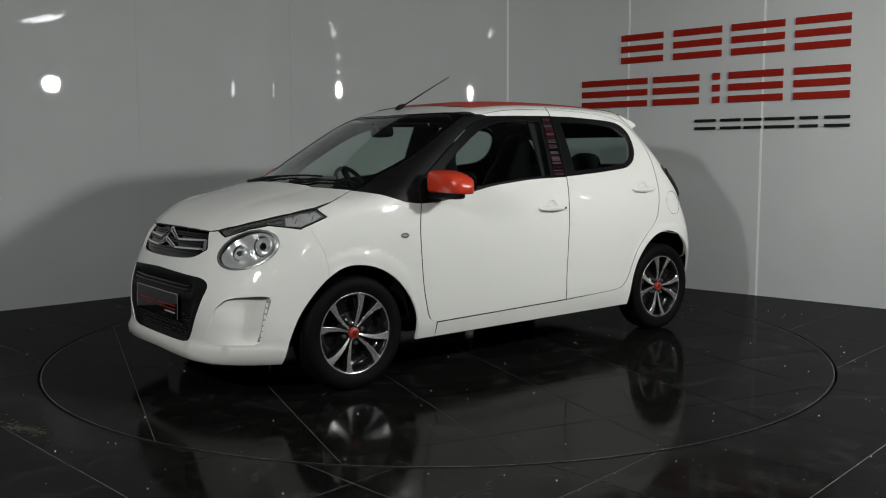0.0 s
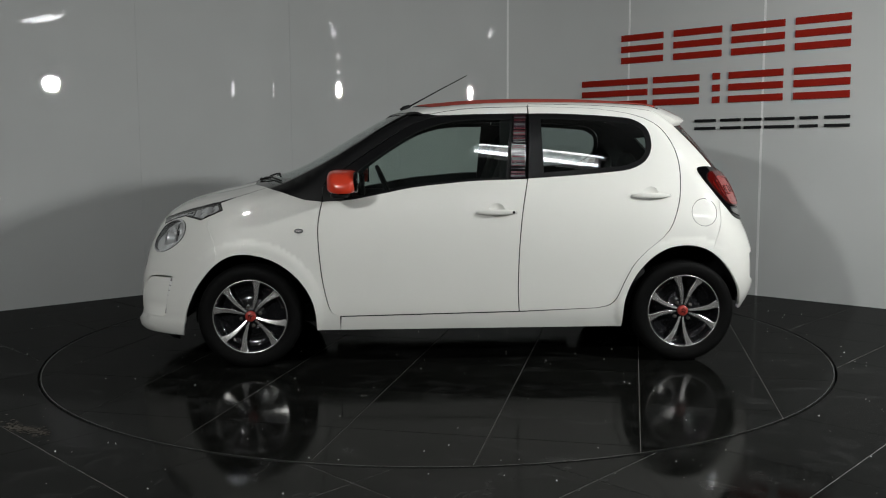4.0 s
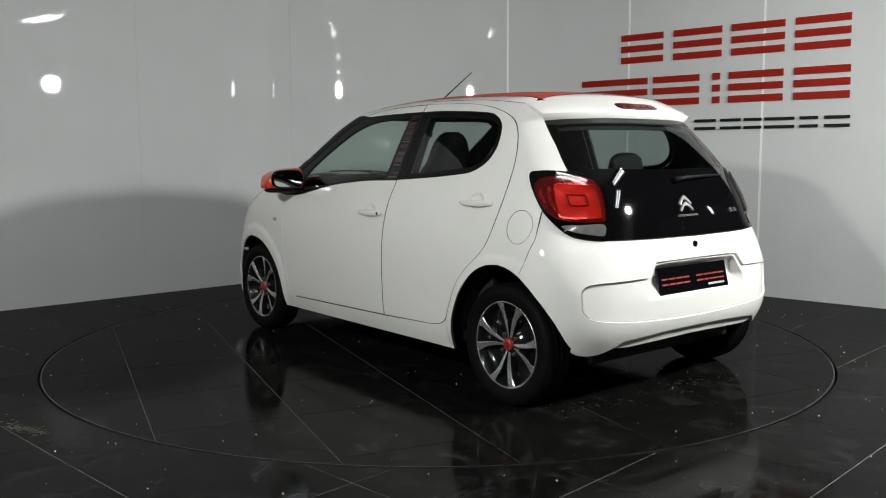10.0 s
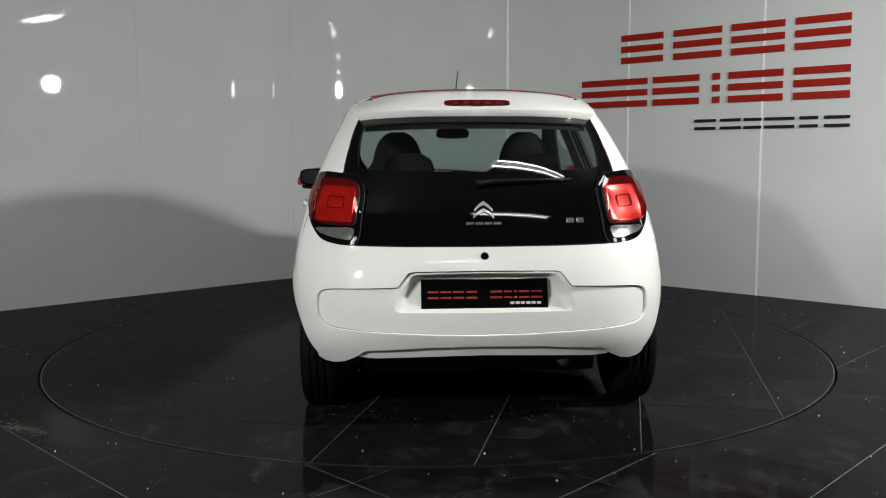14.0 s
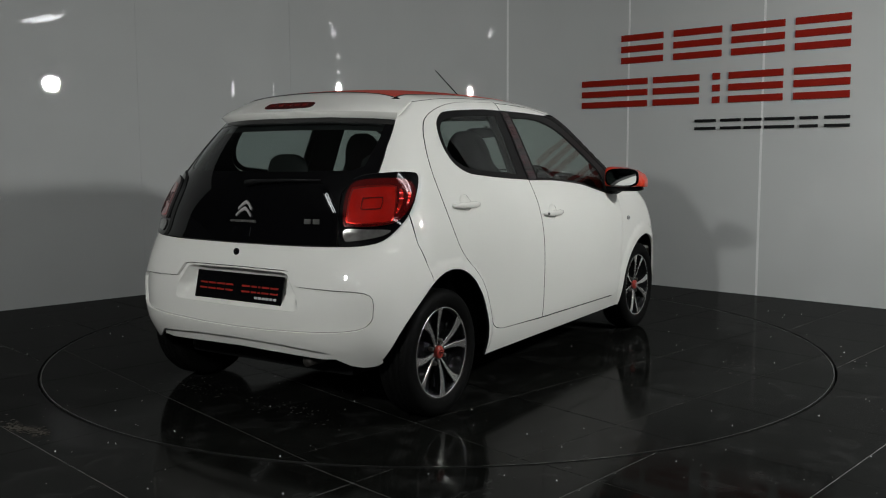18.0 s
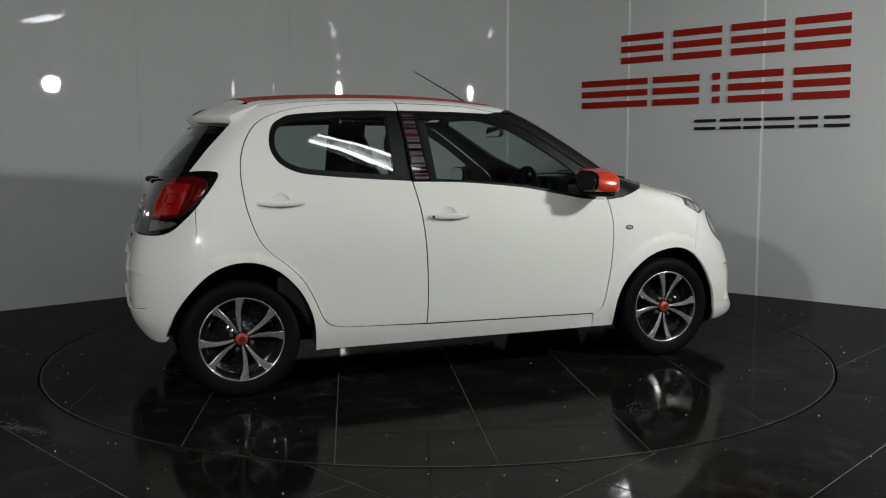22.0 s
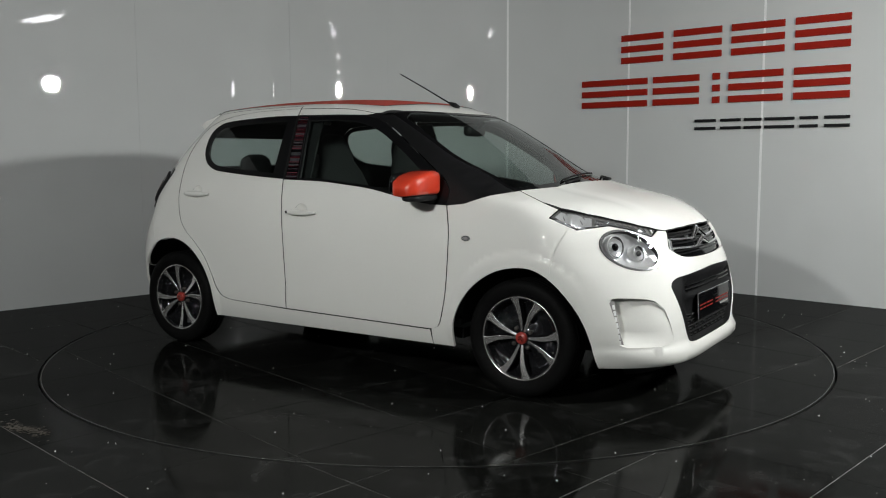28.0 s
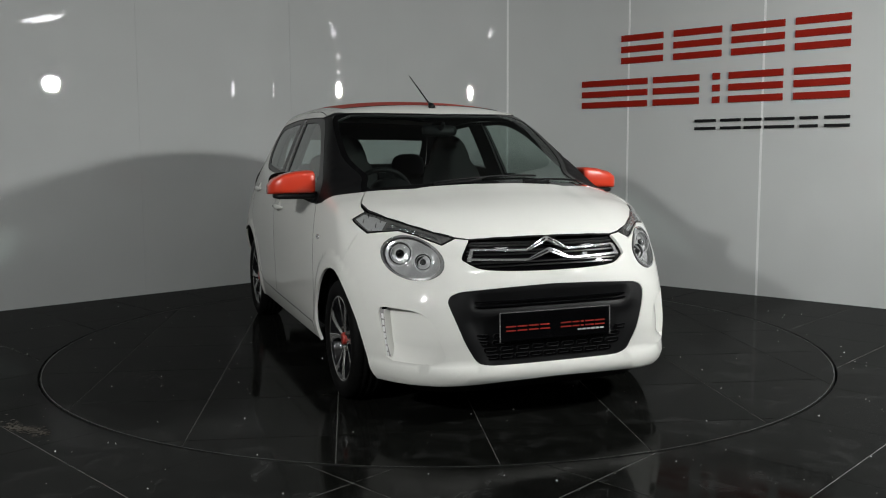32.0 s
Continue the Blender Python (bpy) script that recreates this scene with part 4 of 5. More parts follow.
seam_rear = side_to_rear([(-1.3615, 0.768), (-1.3045, 0.612), *ROUND_R[42:]])
low = polar([(43.0, 0.288), (42.2, 0.278), (41.0, 0.270), (38.5, 0.266), (35.5, 0.275), (32, 0.301), (29.5, 0.328), (15, 0.341), (0, 0.344)])
bump = [*polar([(0, 0.752), (20, 0.754), (32.3, 0.757), (36, 0.760), (42.6, 0.779), (47.2, 0.831), (50.1, 0.892)]), *seam_rear, *low]
inset = polar([(0, 0.392), (12, 0.395), (26.1, 0.408), (33, 0.418), (36.8, 0.427), (38.9, 0.439), (40.2, 0.46), (40.7, 0.48), (40.9, 0.53), (40.7, 0.556), (40.0, 0.572), (38.6, 0.582), (36, 0.587), (30, 0.590), (21.8, 0.594), (19.5, 0.652), (18.0, 0.656), (0, 0.658)])
rear_bumper = panel("rear_bumper", mirrored(bump), "rear", BODY, car, "white rear bumper", holes=[mirrored(inset)], res=0.035, rim_mat=0)
recess = polar([(0, 0.486), (21.0, 0.490), (22.3, 0.500), (21.6, 0.56), (18.6, 0.640), (17.4, 0.646), (0, 0.650)])
panel("bumper_centre", shrink(mirrored(inset), 0.002), "rear", BODY, rear_bumper, holes=[mirrored(recess)], depth=0.013, res=0.03, rim_mat=0)
panel("plate_recess", mirrored(recess), "rear", BODY, rear_bumper, depth=lambda u, v: 0.013 + 0.049 * np.clip((np.interp(v, (0.486, 0.50, 0.56, 0.64, 0.65), (0.311, 0.331, 0.320, 0.276, 0.258)) - abs(u)) / 0.03, 0, 1) * np.clip((v - 0.475) / 0.08, 0, 1) * np.clip((0.652 - v) / 0.012, 0, 1), res=0.012)
panel("valance", mirrored(polar([(0, 0.347), (15, 0.344), (29.5, 0.332), (31.5, 0.312), (31.8, 0.292), (28, 0.286), (22, 0.289), (0, 0.295)])), "rear", (PAINT, LINING), rear_bumper, "stepped-in lower edge of the bumper",
      depth=lambda u, v: 0.016 - 0.10 * np.clip(0.344 - v, 0, 1), res=0.02, thick=0.004)

# ---- nose: bumper, grille, mouth, lamps ----
HEAD_C = (radians(40.4) * POLAR, 0.697)


def head_oval(k=1.0, n=40, a=0.147, b=0.084):
    out = []
    for i in range(n):
        t = i * math.tau / n
        u, v = a * k * math.cos(t), b * k * math.sin(t)
        c, s_ = math.cos(radians(17)), math.sin(radians(17))
        out.append((HEAD_C[0] + u * c - v * s_, HEAD_C[1] + u * s_ + v * c))
    return out


seam_front = side_to_front([(1.3895, 0.795), (1.3465, 0.68), (1.3355, 0.616), *ROUND_F[36:]])
grille_edge = polar([(0, 0.638), (12, 0.642), (20.5, 0.652), (25.0, 0.680), (26.3, 0.702), (24.6, 0.770)])
nose = [*smooth(grille_edge), *polar([(28.4, 0.775), (32.0, 0.748), (40, 0.786), (46, 0.803), (52.5, 0.794), (56.3, 0.787)]), *seam_front,
        *polar([(50, 0.170), (31.5, 0.176), (15, 0.187), (0, 0.191)])]
mouth = polar([(0, 0.252), (12, 0.253), (18.0, 0.255), (20.9, 0.262), (22.3, 0.276), (23.3, 0.300), (25.2, 0.36), (27.4, 0.446), (29.2, 0.512), (29.4, 0.532), (28.7, 0.550), (27.0, 0.562), (24.5, 0.568), (14, 0.578), (0, 0.584)])
mouth = smooth(mouth, 3)
scoop = polar([(48.2, 0.470), (47.6, 0.489), (45.6, 0.493), (38.5, 0.486), (35.6, 0.474), (32.8, 0.435), (29.6, 0.300), (30.2, 0.280), (34, 0.268), (43.5, 0.270), (45.4, 0.282), (46.2, 0.36)])
flip_u = lambda pts: [(-u, v) for u, v in pts]
front_bumper = panel("front_bumper", mirrored(nose), "front", BODY, car, "white front bumper", res=0.03, rim_mat=0,
                     holes=[mirrored(mouth), scoop, flip_u(scoop), head_oval(), flip_u(head_oval())])
for s in (1, -1):
    o = [(s * u, v) for u, v in scoop]
    sc = panel("scoop", shrink(o, -0.002), "front", BODY, front_bumper, "shallow white bumper scoop", res=0.018, thick=0.004, rim_mat=0,
               depth=lambda u, v: 0.0003 + 0.050 * np.clip((abs(u) - 0.44) / 0.24, 0, 1) ** 1.3 * np.clip((v - 0.268) / 0.05, 0, 1) ** 0.7)
    led = polar([(48.2, 0.478), (46.9, 0.482), (46.2, 0.42), (45.3, 0.33), (44.3, 0.282), (45.6, 0.284), (46.9, 0.36)])
    strip = panel("running_light", [(s * u, v) for u, v in led], "front", (SMOKE, PAINT), front_bumper, "slim clear daytime running light", depth=0.008, thick=0.044, res=0.02)
    for k in range(7):
        a, z = 46.9 - 0.28 * k, 0.463 - 0.027 * k
        panel("cell", [(s * u, v) for u, v in polar([(a + 0.55, z), (a - 0.1, z), (a - 0.25, z - 0.021), (a + 0.4, z - 0.021)])], "front", (LED_CELL, LED_CELL), strip, depth=0.006, thick=0.004, res=0.02)


def headlamp(s):
    o = [(s * u, v) for u, v in head_oval(0.985)]
    lamp = panel("headlamp", o, "front", (SILVER, LINING), car, "oval clear headlamp with a chrome bezel", depth=-0.004, thick=0.05, res=0.02, holes=[[(s * u, v) for u, v in head_oval(0.90)]])
    panel("bezel_edge", [(s * u, v) for u, v in head_oval(1.0)], "front", (SILVER, LINING), lamp, "", depth=0.002, thick=0.02, res=0.02, holes=[[(s * u, v) for u, v in head_oval(0.972)]])
    panel("bowl", [(s * u, v) for u, v in head_oval(0.92)], "front", (FACET, LINING), lamp, "bright reflector bowl", res=0.012, thick=0.004,
          depth=lambda u, v: 0.010 + 0.032 * np.clip(1 - ((abs(u) - HEAD_C[0]) / 0.14) ** 2 - ((v - HEAD_C[1]) / 0.09) ** 2, 0, 1) * (1 + 0.16 * np.sin(abs(u) * 58 + v * 34)))
    for (du, dv, r, label) in ((0.052, 0.018, 0.056, "round dipped-beam unit"), (-0.055, -0.012, 0.040, "round main-beam unit")):
        c = lift([(s * (HEAD_C[0] + du), HEAD_C[1] + dv)], "front")[0]
        n = skin_normal(c[None])[0]
        n = (n + np.array([0.9, 0, 0])) / np.linalg.norm(n + np.array([0.9, 0, 0]))
        prof = [(r, -0.030), (r * 1.0, 0.006), (r * 0.92, 0.010), (r * 0.80, 0.004), (r * 0.62, -0.022), (r * 0.5, -0.028), (r * 0.46, -0.012), (r * 0.3, 0.0), (r * 0.02, 0.004)]
        bm = lathe(prof, 32)
        rot = Vector((0, 1, 0)).rotation_difference(Vector(n)).to_matrix().to_4x4()
        unit = part("beam_unit", bm, FACET, lamp, label, True, Matrix.Translation(Vector(c) - Vector(n) * 0.026) @ rot)
        part("bulb_shield", lathe([(r * 0.34, -0.02), (r * 0.32, 0.004), (r * 0.2, 0.012), (0.0005, 0.015)], 24), GLOSS_BLACK if r > 0.05 else GREY_GAP, unit, "dark glass centre", True)
        part("inner_ring", lathe([(r * 0.68, -0.012), (r * 0.60, -0.0225), (r * 0.50, -0.0265), (r * 0.40, -0.010)], 32), GREY_GAP, unit, "", True)
        part("gap_ring", lathe([(r * 0.86, 0.0085), (r * 0.80, 0.0055), (r * 0.74, -0.002)], 32), GREY_GAP, unit, "", True)
    panel("gap_ring", [(s * u, v) for u, v in head_oval(0.93)], "front", (GREY_GAP, LINING), lamp, "", depth=0.004, thick=0.006, res=0.02, holes=[[(s * u, v) for u, v in head_oval(0.885)]])
    cover = panel("cover", [(s * u, v) for u, v in head_oval(0.92)], "front", (COVER, COVER), lamp, "clear cover", depth=-0.002, thick=0.001, res=0.02)
    cover.visible_shadow = False
    bl = polar([(56.3, 0.793), (64.7, 0.844), (61.4, 0.880), (52, 0.857), (43.2, 0.830), (35, 0.802), (28.6, 0.781), (32.1, 0.752), (40, 0.790), (45.5, 0.806), (51.5, 0.799)])
    bo = [(s * u, v) for u, v in bl]
    light = panel("indicator_blade", bo, "front", (GLOSS_BLACK, LINING), car, "pointed clear upper lamp with a black rim", depth=0.001, thick=0.03, res=0.02, holes=[shrink(bo, 0.003)])
    panel("reflector", shrink(bo, 0.002), "front", (DIM, LINING), light, "", res=0.008, thick=0.003, depth=lambda u, v: 0.007 + 0.002 * np.sin(abs(u) * 260 - v * 120))
    big = polar([(51.5, 0.803), (56.5, 0.803), (62.9, 0.845), (60.8, 0.868), (55.0, 0.853), (51.0, 0.838)])
    panel("indicator", [(s * u, v) for u, v in big], "front", (FACET, CHROME), light, "bright indicator lens", depth=lambda u, v: 0.004 + 0.0022 * np.sin(abs(u) * 70 + v * 40), thick=0.004, res=0.01)
    slim = polar([(50.2, 0.812), (49.4, 0.835), (40, 0.806), (34.6, 0.786), (33.4, 0.772), (40.5, 0.797), (45.5, 0.812)])
    panel("chrome_edge", [(s * u, v) for u, v in slim], "front", (CHROME, CHROME), light, "", depth=0.004, thick=0.004, res=0.02, holes=[shrink([(s * u, v) for u, v in slim], 0.0045)])
    for k in range(5):
        a = 36.5 + 3.0 * k
        z = 0.786 + 0.0068 * k
        panel("cell", [(s * u, v) for u, v in polar([(a, z), (a + 1.8, z + 0.004), (a + 1.7, z + 0.014), (a + 0.1, z + 0.009)])], "front", (SILVER, CHROME), light, "", depth=0.0045, thick=0.003, res=0.02)
    cov = panel("cover", shrink(bo, 0.004), "front", (COVER, COVER), light, "clear cover", depth=0.0, thick=0.001, res=0.03)
    cov.visible_shadow = False


for s in (1, -1):
    headlamp(s)

gr = [*polar([(0, 0.772), (12, 0.771), (24.0, 0.767)]), *[(u * 0.985, v) for u, v in smooth(grille_edge)[::-1][1:]]]
grille = panel("grille", mirrored(gr), "front", (GLOSS_BLACK, LINING), car, "black upper grille with chrome bars", depth=0.022, thick=0.01, res=0.025)
CHEV = 7.0
for z, a in ((0.665, 21.5), (0.680, 23.5), (0.715, 25.0), (0.728, 25.0), (0.752, 24.5), (0.763, 24.0)):
    panel("slat", polar([(-a, z), (a, z), (a, z + 0.006), (-a, z + 0.006)]), "front", (FRAME, LINING), grille, "", depth=0.015, thick=0.008, res=0.03)


def chrome_bar(z, peak, a_end, name, label):
    """One chrome bar that rises to a pointed chevron in the middle."""
    for s in (1, -1):
        mid = [(0.0, z + peak), (CHEV * 0.55, z + peak * 0.45), (CHEV, z - 0.004), (a_end, z + 0.004)]
        bot = [(0.0, z + peak - 0.018), (CHEV * 0.55, z + peak * 0.45 - 0.017), (CHEV, z - 0.0125), (a_end, z - 0.0035)]
        o = [(s * u, v) for u, v in polar(mid + bot[::-1])]
        bar = panel(name, o, "front", (BRIGHT, CHROME), grille, label, depth=lambda u, v: 0.010 - 0.016 * np.exp(-(abs(u) / 0.07) ** 2), thick=0.012, res=0.02)
        g = [(0.6, z + peak - 0.010), (CHEV * 0.55, z + peak * 0.45 - 0.006), (CHEV * 0.95, z - 0.007), (CHEV * 0.95, z - 0.010), (CHEV * 0.55, z + peak * 0.45 - 0.011), (0.6, z + peak - 0.0155)]
        panel("groove", [(s * u, v) for u, v in polar(g)], "front", (GLOSS_BLACK, LINING), bar, "", depth=lambda u, v: 0.0085 - 0.016 * np.exp(-(abs(u) / 0.07) ** 2), thick=0.003, res=0.02)


chrome_bar(0.737, 0.040, 23.6, "chrome_bar", "bright chrome grille bar")
chrome_bar(0.697, 0.034, 24.4, "chrome_bar", "bright chrome grille bar")
for s in (1, -1):
    o = [(s * u, v) for u, v in polar([(23.0, 0.739), (24.0, 0.739), (24.8, 0.692), (23.6, 0.688)])]
    panel("chrome_end", o, "front", (BRIGHT, CHROME), grille, "", depth=0.010, thick=0.012, res=0.02)

intake = panel("lower_intake", shrink(mirrored(mouth), 0.001), "front", (PLASTIC, LINING), front_bumper, "black grained lower intake", res=0.025, thick=0.006,
               depth=lambda u, v: 0.004 + 0.020 * np.clip((0.475 - v) / 0.03, 0, 1) * np.clip((0.40 - abs(u) - (0.5 - v) * 0.45) / 0.03, 0, 1) + 0.024 * np.clip((0.029 - abs(v - 0.512)) / 0.006, 0, 1) * np.clip((0.34 - abs(u)) / 0.01, 0, 1))
for z in (0.500, 0.519):
    panel("slot_bar", polar([(-22.5, z), (22.5, z), (22.5, z + 0.006), (-22.5, z + 0.006)]), "front", (GLOSS_BLACK, LINING), intake, "", depth=0.010, thick=0.01, res=0.03)
for row in range(4):
    z = 0.275 + 0.030 * row
    w = 19.0 + 1.5 * row
    n = 9
    for k in range(n):
        a = -w + (2 * w) * (k + (0.5 if row % 2 else 0.25)) / n
        panel("mesh_cell", polar([(a - 1.7, z), (a + 1.7, z), (a + 2.1, z + 0.010), (a + 1.7, z + 0.020), (a - 1.7, z + 0.020), (a - 2.1, z + 0.010)]), "front", (GLOSS_BLACK, LINING), intake, "", depth=0.016, thick=0.008, res=0.03,
              holes=[polar([(a - 1.3, z + 0.005), (a + 1.3, z + 0.005), (a + 1.5, z + 0.010), (a + 1.3, z + 0.015), (a - 1.3, z + 0.015), (a - 1.5, z + 0.010)])])
panel("under_tray", mirrored(polar([(0, 0.186), (15, 0.182), (31, 0.171), (45, 0.166), (40, 0.09), (0, 0.09)])), "front", (PLASTIC, LINING), front_bumper, "black lower lip", depth=0.03, res=0.04)

# ---- wheels ----
STEEL_DARK = grain(material("dull_exhaust_steel", (0.06, 0.055, 0.05), 0.6, 0.5), 60, 0.3)
CAP_RED = grain(material("dull_red_cap", (0.30, 0.03, 0.022), 0.4), 80, 0.1)
WHEEL_R, HUB_Z, WHEEL_Y = 0.277, 0.276, 0.70


def wheel_master():
    """One wheel with its outer face towards +y, its hub at the origin."""
    barrel = [(0.182, -0.075), (0.186, 0.03), (0.196, 0.060), (0.200, 0.066), (0.197, 0.070), (0.188, 0.066), (0.182, 0.056), (0.176, 0.030), (0.165, 0.012), (0.09, 0.010), (0.07, 0.028), (0.044, 0.046), (0.002, 0.046)]
    wheel = part("wheel", lathe(barrel, 64), RIM_BLACK, None, "alloy wheel, black with machined silver spokes", True)
    side = [(0.192, 0.060), (0.200, 0.071), (0.212, 0.077), (0.232, 0.0825), (0.248, 0.082), (0.262, 0.077), (0.270, 0.070), (0.2745, 0.062), (0.277, 0.050)]
    tread = []
    for y in (0.034, 0.002, -0.030):
        tread += [(0.277, y + 0.006), (0.270, y + 0.005), (0.270, y - 0.001), (0.277, y - 0.002)]
    back = [(r, -y) for r, y in reversed(side)]
    part("tyre", lathe(side + tread + back, 72), TYRE, wheel, "black road tyre", True)
    bm = bmesh.new()
    for k in range(72):
        for sgn in (1, -1):
            a = math.radians(5 * k + (1.5 if sgn < 0 else 0))
            rows = []
            for r, y in ((0.2785, 0.040), (0.2765, 0.056), (0.271, 0.068)):
                rows.append([bm.verts.new((r * math.cos(a + d), sgn * y, r * math.sin(a + d))) for d in (-0.028, 0.028)])
            for p, q in zip(rows, rows[1:]):
                bm.faces.new((p[0], p[1], q[1], q[0]))
    tagged(part("tread", bm, TYRE, wheel), kind="stuff")
    part("rim_lip", lathe([(0.1925, 0.0695), (0.194, 0.0705), (0.197, 0.0712), (0.1985, 0.0695)], 72), RIM_SILVER, wheel, "machined rim edge", True)
    # spokes in four pairs, each pair opening towards the rim
    for sgn in (1, -1):
        bm = bmesh.new()
        rows = []
        for r, off, half, y in ((0.034, 13.5, 0.0055, 0.049), (0.060, 12.6, 0.0072, 0.053), (0.090, 13.2, 0.0092, 0.0575), (0.120, 14.4, 0.0112, 0.0615), (0.145, 16.0, 0.0130, 0.0645), (0.168, 18.0, 0.0158, 0.0668), (0.183, 19.0, 0.0200, 0.068), (0.193, 19.4, 0.0245, 0.069)):
            a, w = sgn * radians(off), sgn * half / r
            rows.append([bm.verts.new((r * math.cos(a + d), yy, r * math.sin(a + d))) for d, yy in ((-w, y), (-w * 0.82, y + 0.0012), (w * 0.82, y - 0.0015), (w, y - 0.004), (w * 1.05, y - 0.034), (-w * 1.05, y - 0.034))])
        for p, q in zip(rows, rows[1:]):
            for i in range(6):
                f = bm.faces.new((p[i], p[(i + 1) % 6], q[(i + 1) % 6], q[i]))
                f.material_index = 0 if i < 3 else 1
        bm.faces.new(rows[0][::-1]).material_index = 1
        bm.faces.new(rows[-1]).material_index = 1
        bmesh.ops.recalc_face_normals(bm, faces=bm.faces[:])
        spoke = part("spoke", bm, [RIM_SILVER, RIM_BLACK], wheel, "machined silver spoke")
        for k in range(1, 4):
            again(spoke, wheel, Matrix.Rotation(radians(90 * k), 4, "Y"), "machined silver spoke")
    part("centre_cap", lathe([(0.028, 0.045), (0.028, 0.058), (0.024, 0.062), (0.0005, 0.063)], 28), CAP_RED, wheel, "red centre cap", True)
    badge = bmesh.new()
    for z in (-0.008, 0.004):
        for sgn in (1, -1):
            v = [badge.verts.new((x * sgn, 0.0645, zz)) for x, zz in ((0, z + 0.010), (0.013, z), (0.013, z - 0.005), (0, z + 0.005))]
            badge.faces.new(v)
    part("cap_mark", badge, CHROME, wheel)
    bolt = part("wheel_bolt", lathe([(0.0095, 0.03), (0.0095, 0.052), (0.007, 0.055), (0.0005, 0.055)], 12), STEEL_DARK, wheel, "", True, Matrix.Rotation(math.pi / 4, 4, "Y") @ Matrix.Translation((0.052, 0, 0)))
    for k in range(1, 4):
        again(bolt, wheel, Matrix.Rotation((k + 0.5) * math.pi / 2, 4, "Y") @ Matrix.Translation((0.052, 0, 0)))
    part("brake_disc", lathe([(0.12, -0.01), (0.12, 0.002), (0.05, 0.004)], 40), STEEL_DARK, wheel, "", True)
    return wheel


def place_wheels():
    master = wheel_master()
    spots = [(1.17, 1, 60), (-1.17, 1, -8), (1.17, -1, -10), (-1.17, -1, 21)]
    for i, (x, s, spin) in enumerate(spots):
        m = Matrix.Translation((x, s * WHEEL_Y, HUB_Z)) @ Matrix.Rotation(math.pi if s < 0 else 0, 4, "Z") @ Matrix.Rotation(radians(spin), 4, "Y")
        w = master if i == 0 else copy_thing(master, m)
        w.parent = car
        w.matrix_basis = m


place_wheels()
for x in (1.17, -1.17):
    for s in (1, -1):
        liner = bmesh.new()
        rows = []
        for k in range(25):
            a = math.radians(2 + 176 * k / 24)
            edge = 0.75 - 0.10 * max(0, math.cos(a) * x / 1.17) ** 2
            rows.append([liner.verts.new((x + 0.335 * math.cos(a), s * y, 0.295 + 0.335 * math.sin(a))) for y in (0.50, edge)])
        for a, b in zip(rows, rows[1:]):
            liner.faces.new((a[0], a[1], b[1], b[0]))
        v = [r[0] for r in rows]
        liner.faces.new(v)
        part("arch_liner", liner, PLASTIC, car, "black wheel arch liner", True)
under = bmesh.new()
box(under, -1.45, 1.52, -0.50, 0.50, 0.19, 0.30, 0.03)
box(under, -0.82, 0.82, -0.70, 0.70, 0.225, 0.28, 0.01)
part("floor_pan", under, PLASTIC, car, "dark underbody")
ex = bmesh.new()
tube(ex, [(-1.30, -0.33, 0.26), (-1.45, -0.34, 0.262), (-1.56, -0.34, 0.262)], 0.024, 14)
part("exhaust_pipe", ex, STEEL_DARK, car, "short dull steel exhaust pipe", True)

# ---- cabin ----
def seat(y, front=True):
    bm = bmesh.new()
    loops = []
    shape = [(-0.02, 0.42, 0.24, 0.06), (-0.06, 0.56, 0.245, 0.065), (-0.11, 0.72, 0.24, 0.06), (-0.17, 0.90, 0.225, 0.055), (-0.215, 1.03, 0.185, 0.05), (-0.235, 1.09, 0.14, 0.048), (-0.25, 1.15, 0.126, 0.05), (-0.260, 1.20, 0.105, 0.046), (-0.266, 1.235, 0.075, 0.036), (-0.269, 1.252, 0.04, 0.02)]
    for x, z, w, d in shape:
        loops.append(oval(x - 0.02, y, z, d, w, "z", 20, 2.5))
    rounded(bm, loops)
    back = part("front_seat", bm, SEAT, car, "dark cloth front seat with a built-in headrest", True)
    c = bmesh.new()
    rounded(c, [oval(x, y, 0.46 + dz, w, h, "x", 20, 3.2) for x, w, h, dz in ((-0.08, 0.20, 0.05, 0), (0.0, 0.235, 0.075, 0), (0.25, 0.24, 0.08, 0.01), (0.38, 0.235, 0.07, 0.015), (0.42, 0.20, 0.04, 0.01))])
    part("cushion", c, SEAT, back, "", True)


for y in (0.35, -0.35):
    seat(y)
bench = bmesh.new()
rounded(bench, [oval(x, 0, z, d, 0.60, "z", 28, 4.0) for x, z, d in ((-0.80, 0.45, 0.06), (-0.86, 0.62, 0.065), (-0.92, 0.80, 0.06), (-0.955, 0.93, 0.05), (-0.965, 0.965, 0.03))])
box(bench, -0.86, -0.38, -0.60, 0.60, 0.36, 0.50, 0.04)
bench_ob = part("rear_seat", bench, SEAT, car, "dark cloth rear bench", True)
for y in (0.30, -0.30):
    h = bmesh.new()
    rounded(h, [oval(-0.96, y, z, 0.045 * k, 0.125 * k, "z", 20, 2.8) for z, k in ((0.965, 0.7), (1.00, 0.95), (1.06, 1.0), (1.105, 0.88), (1.128, 0.6), (1.136, 0.3))])
    part("headrest", h, SEAT, bench_ob, "", True)
dash = bmesh.new()
rounded(dash, [[(x, y, z) for x, z in ((1.02, 0.60), (0.62, 0.58), (0.60, 0.78), (0.64, 0.90 - 0.02 * (y / 0.66) ** 2), (0.78, 0.945 - 0.03 * (y / 0.66) ** 2), (1.02, 0.94 - 0.03 * (y / 0.66) ** 2))] for y in (-0.66, -0.5, -0.35, -0.2, 0, 0.2, 0.35, 0.5, 0.66)])
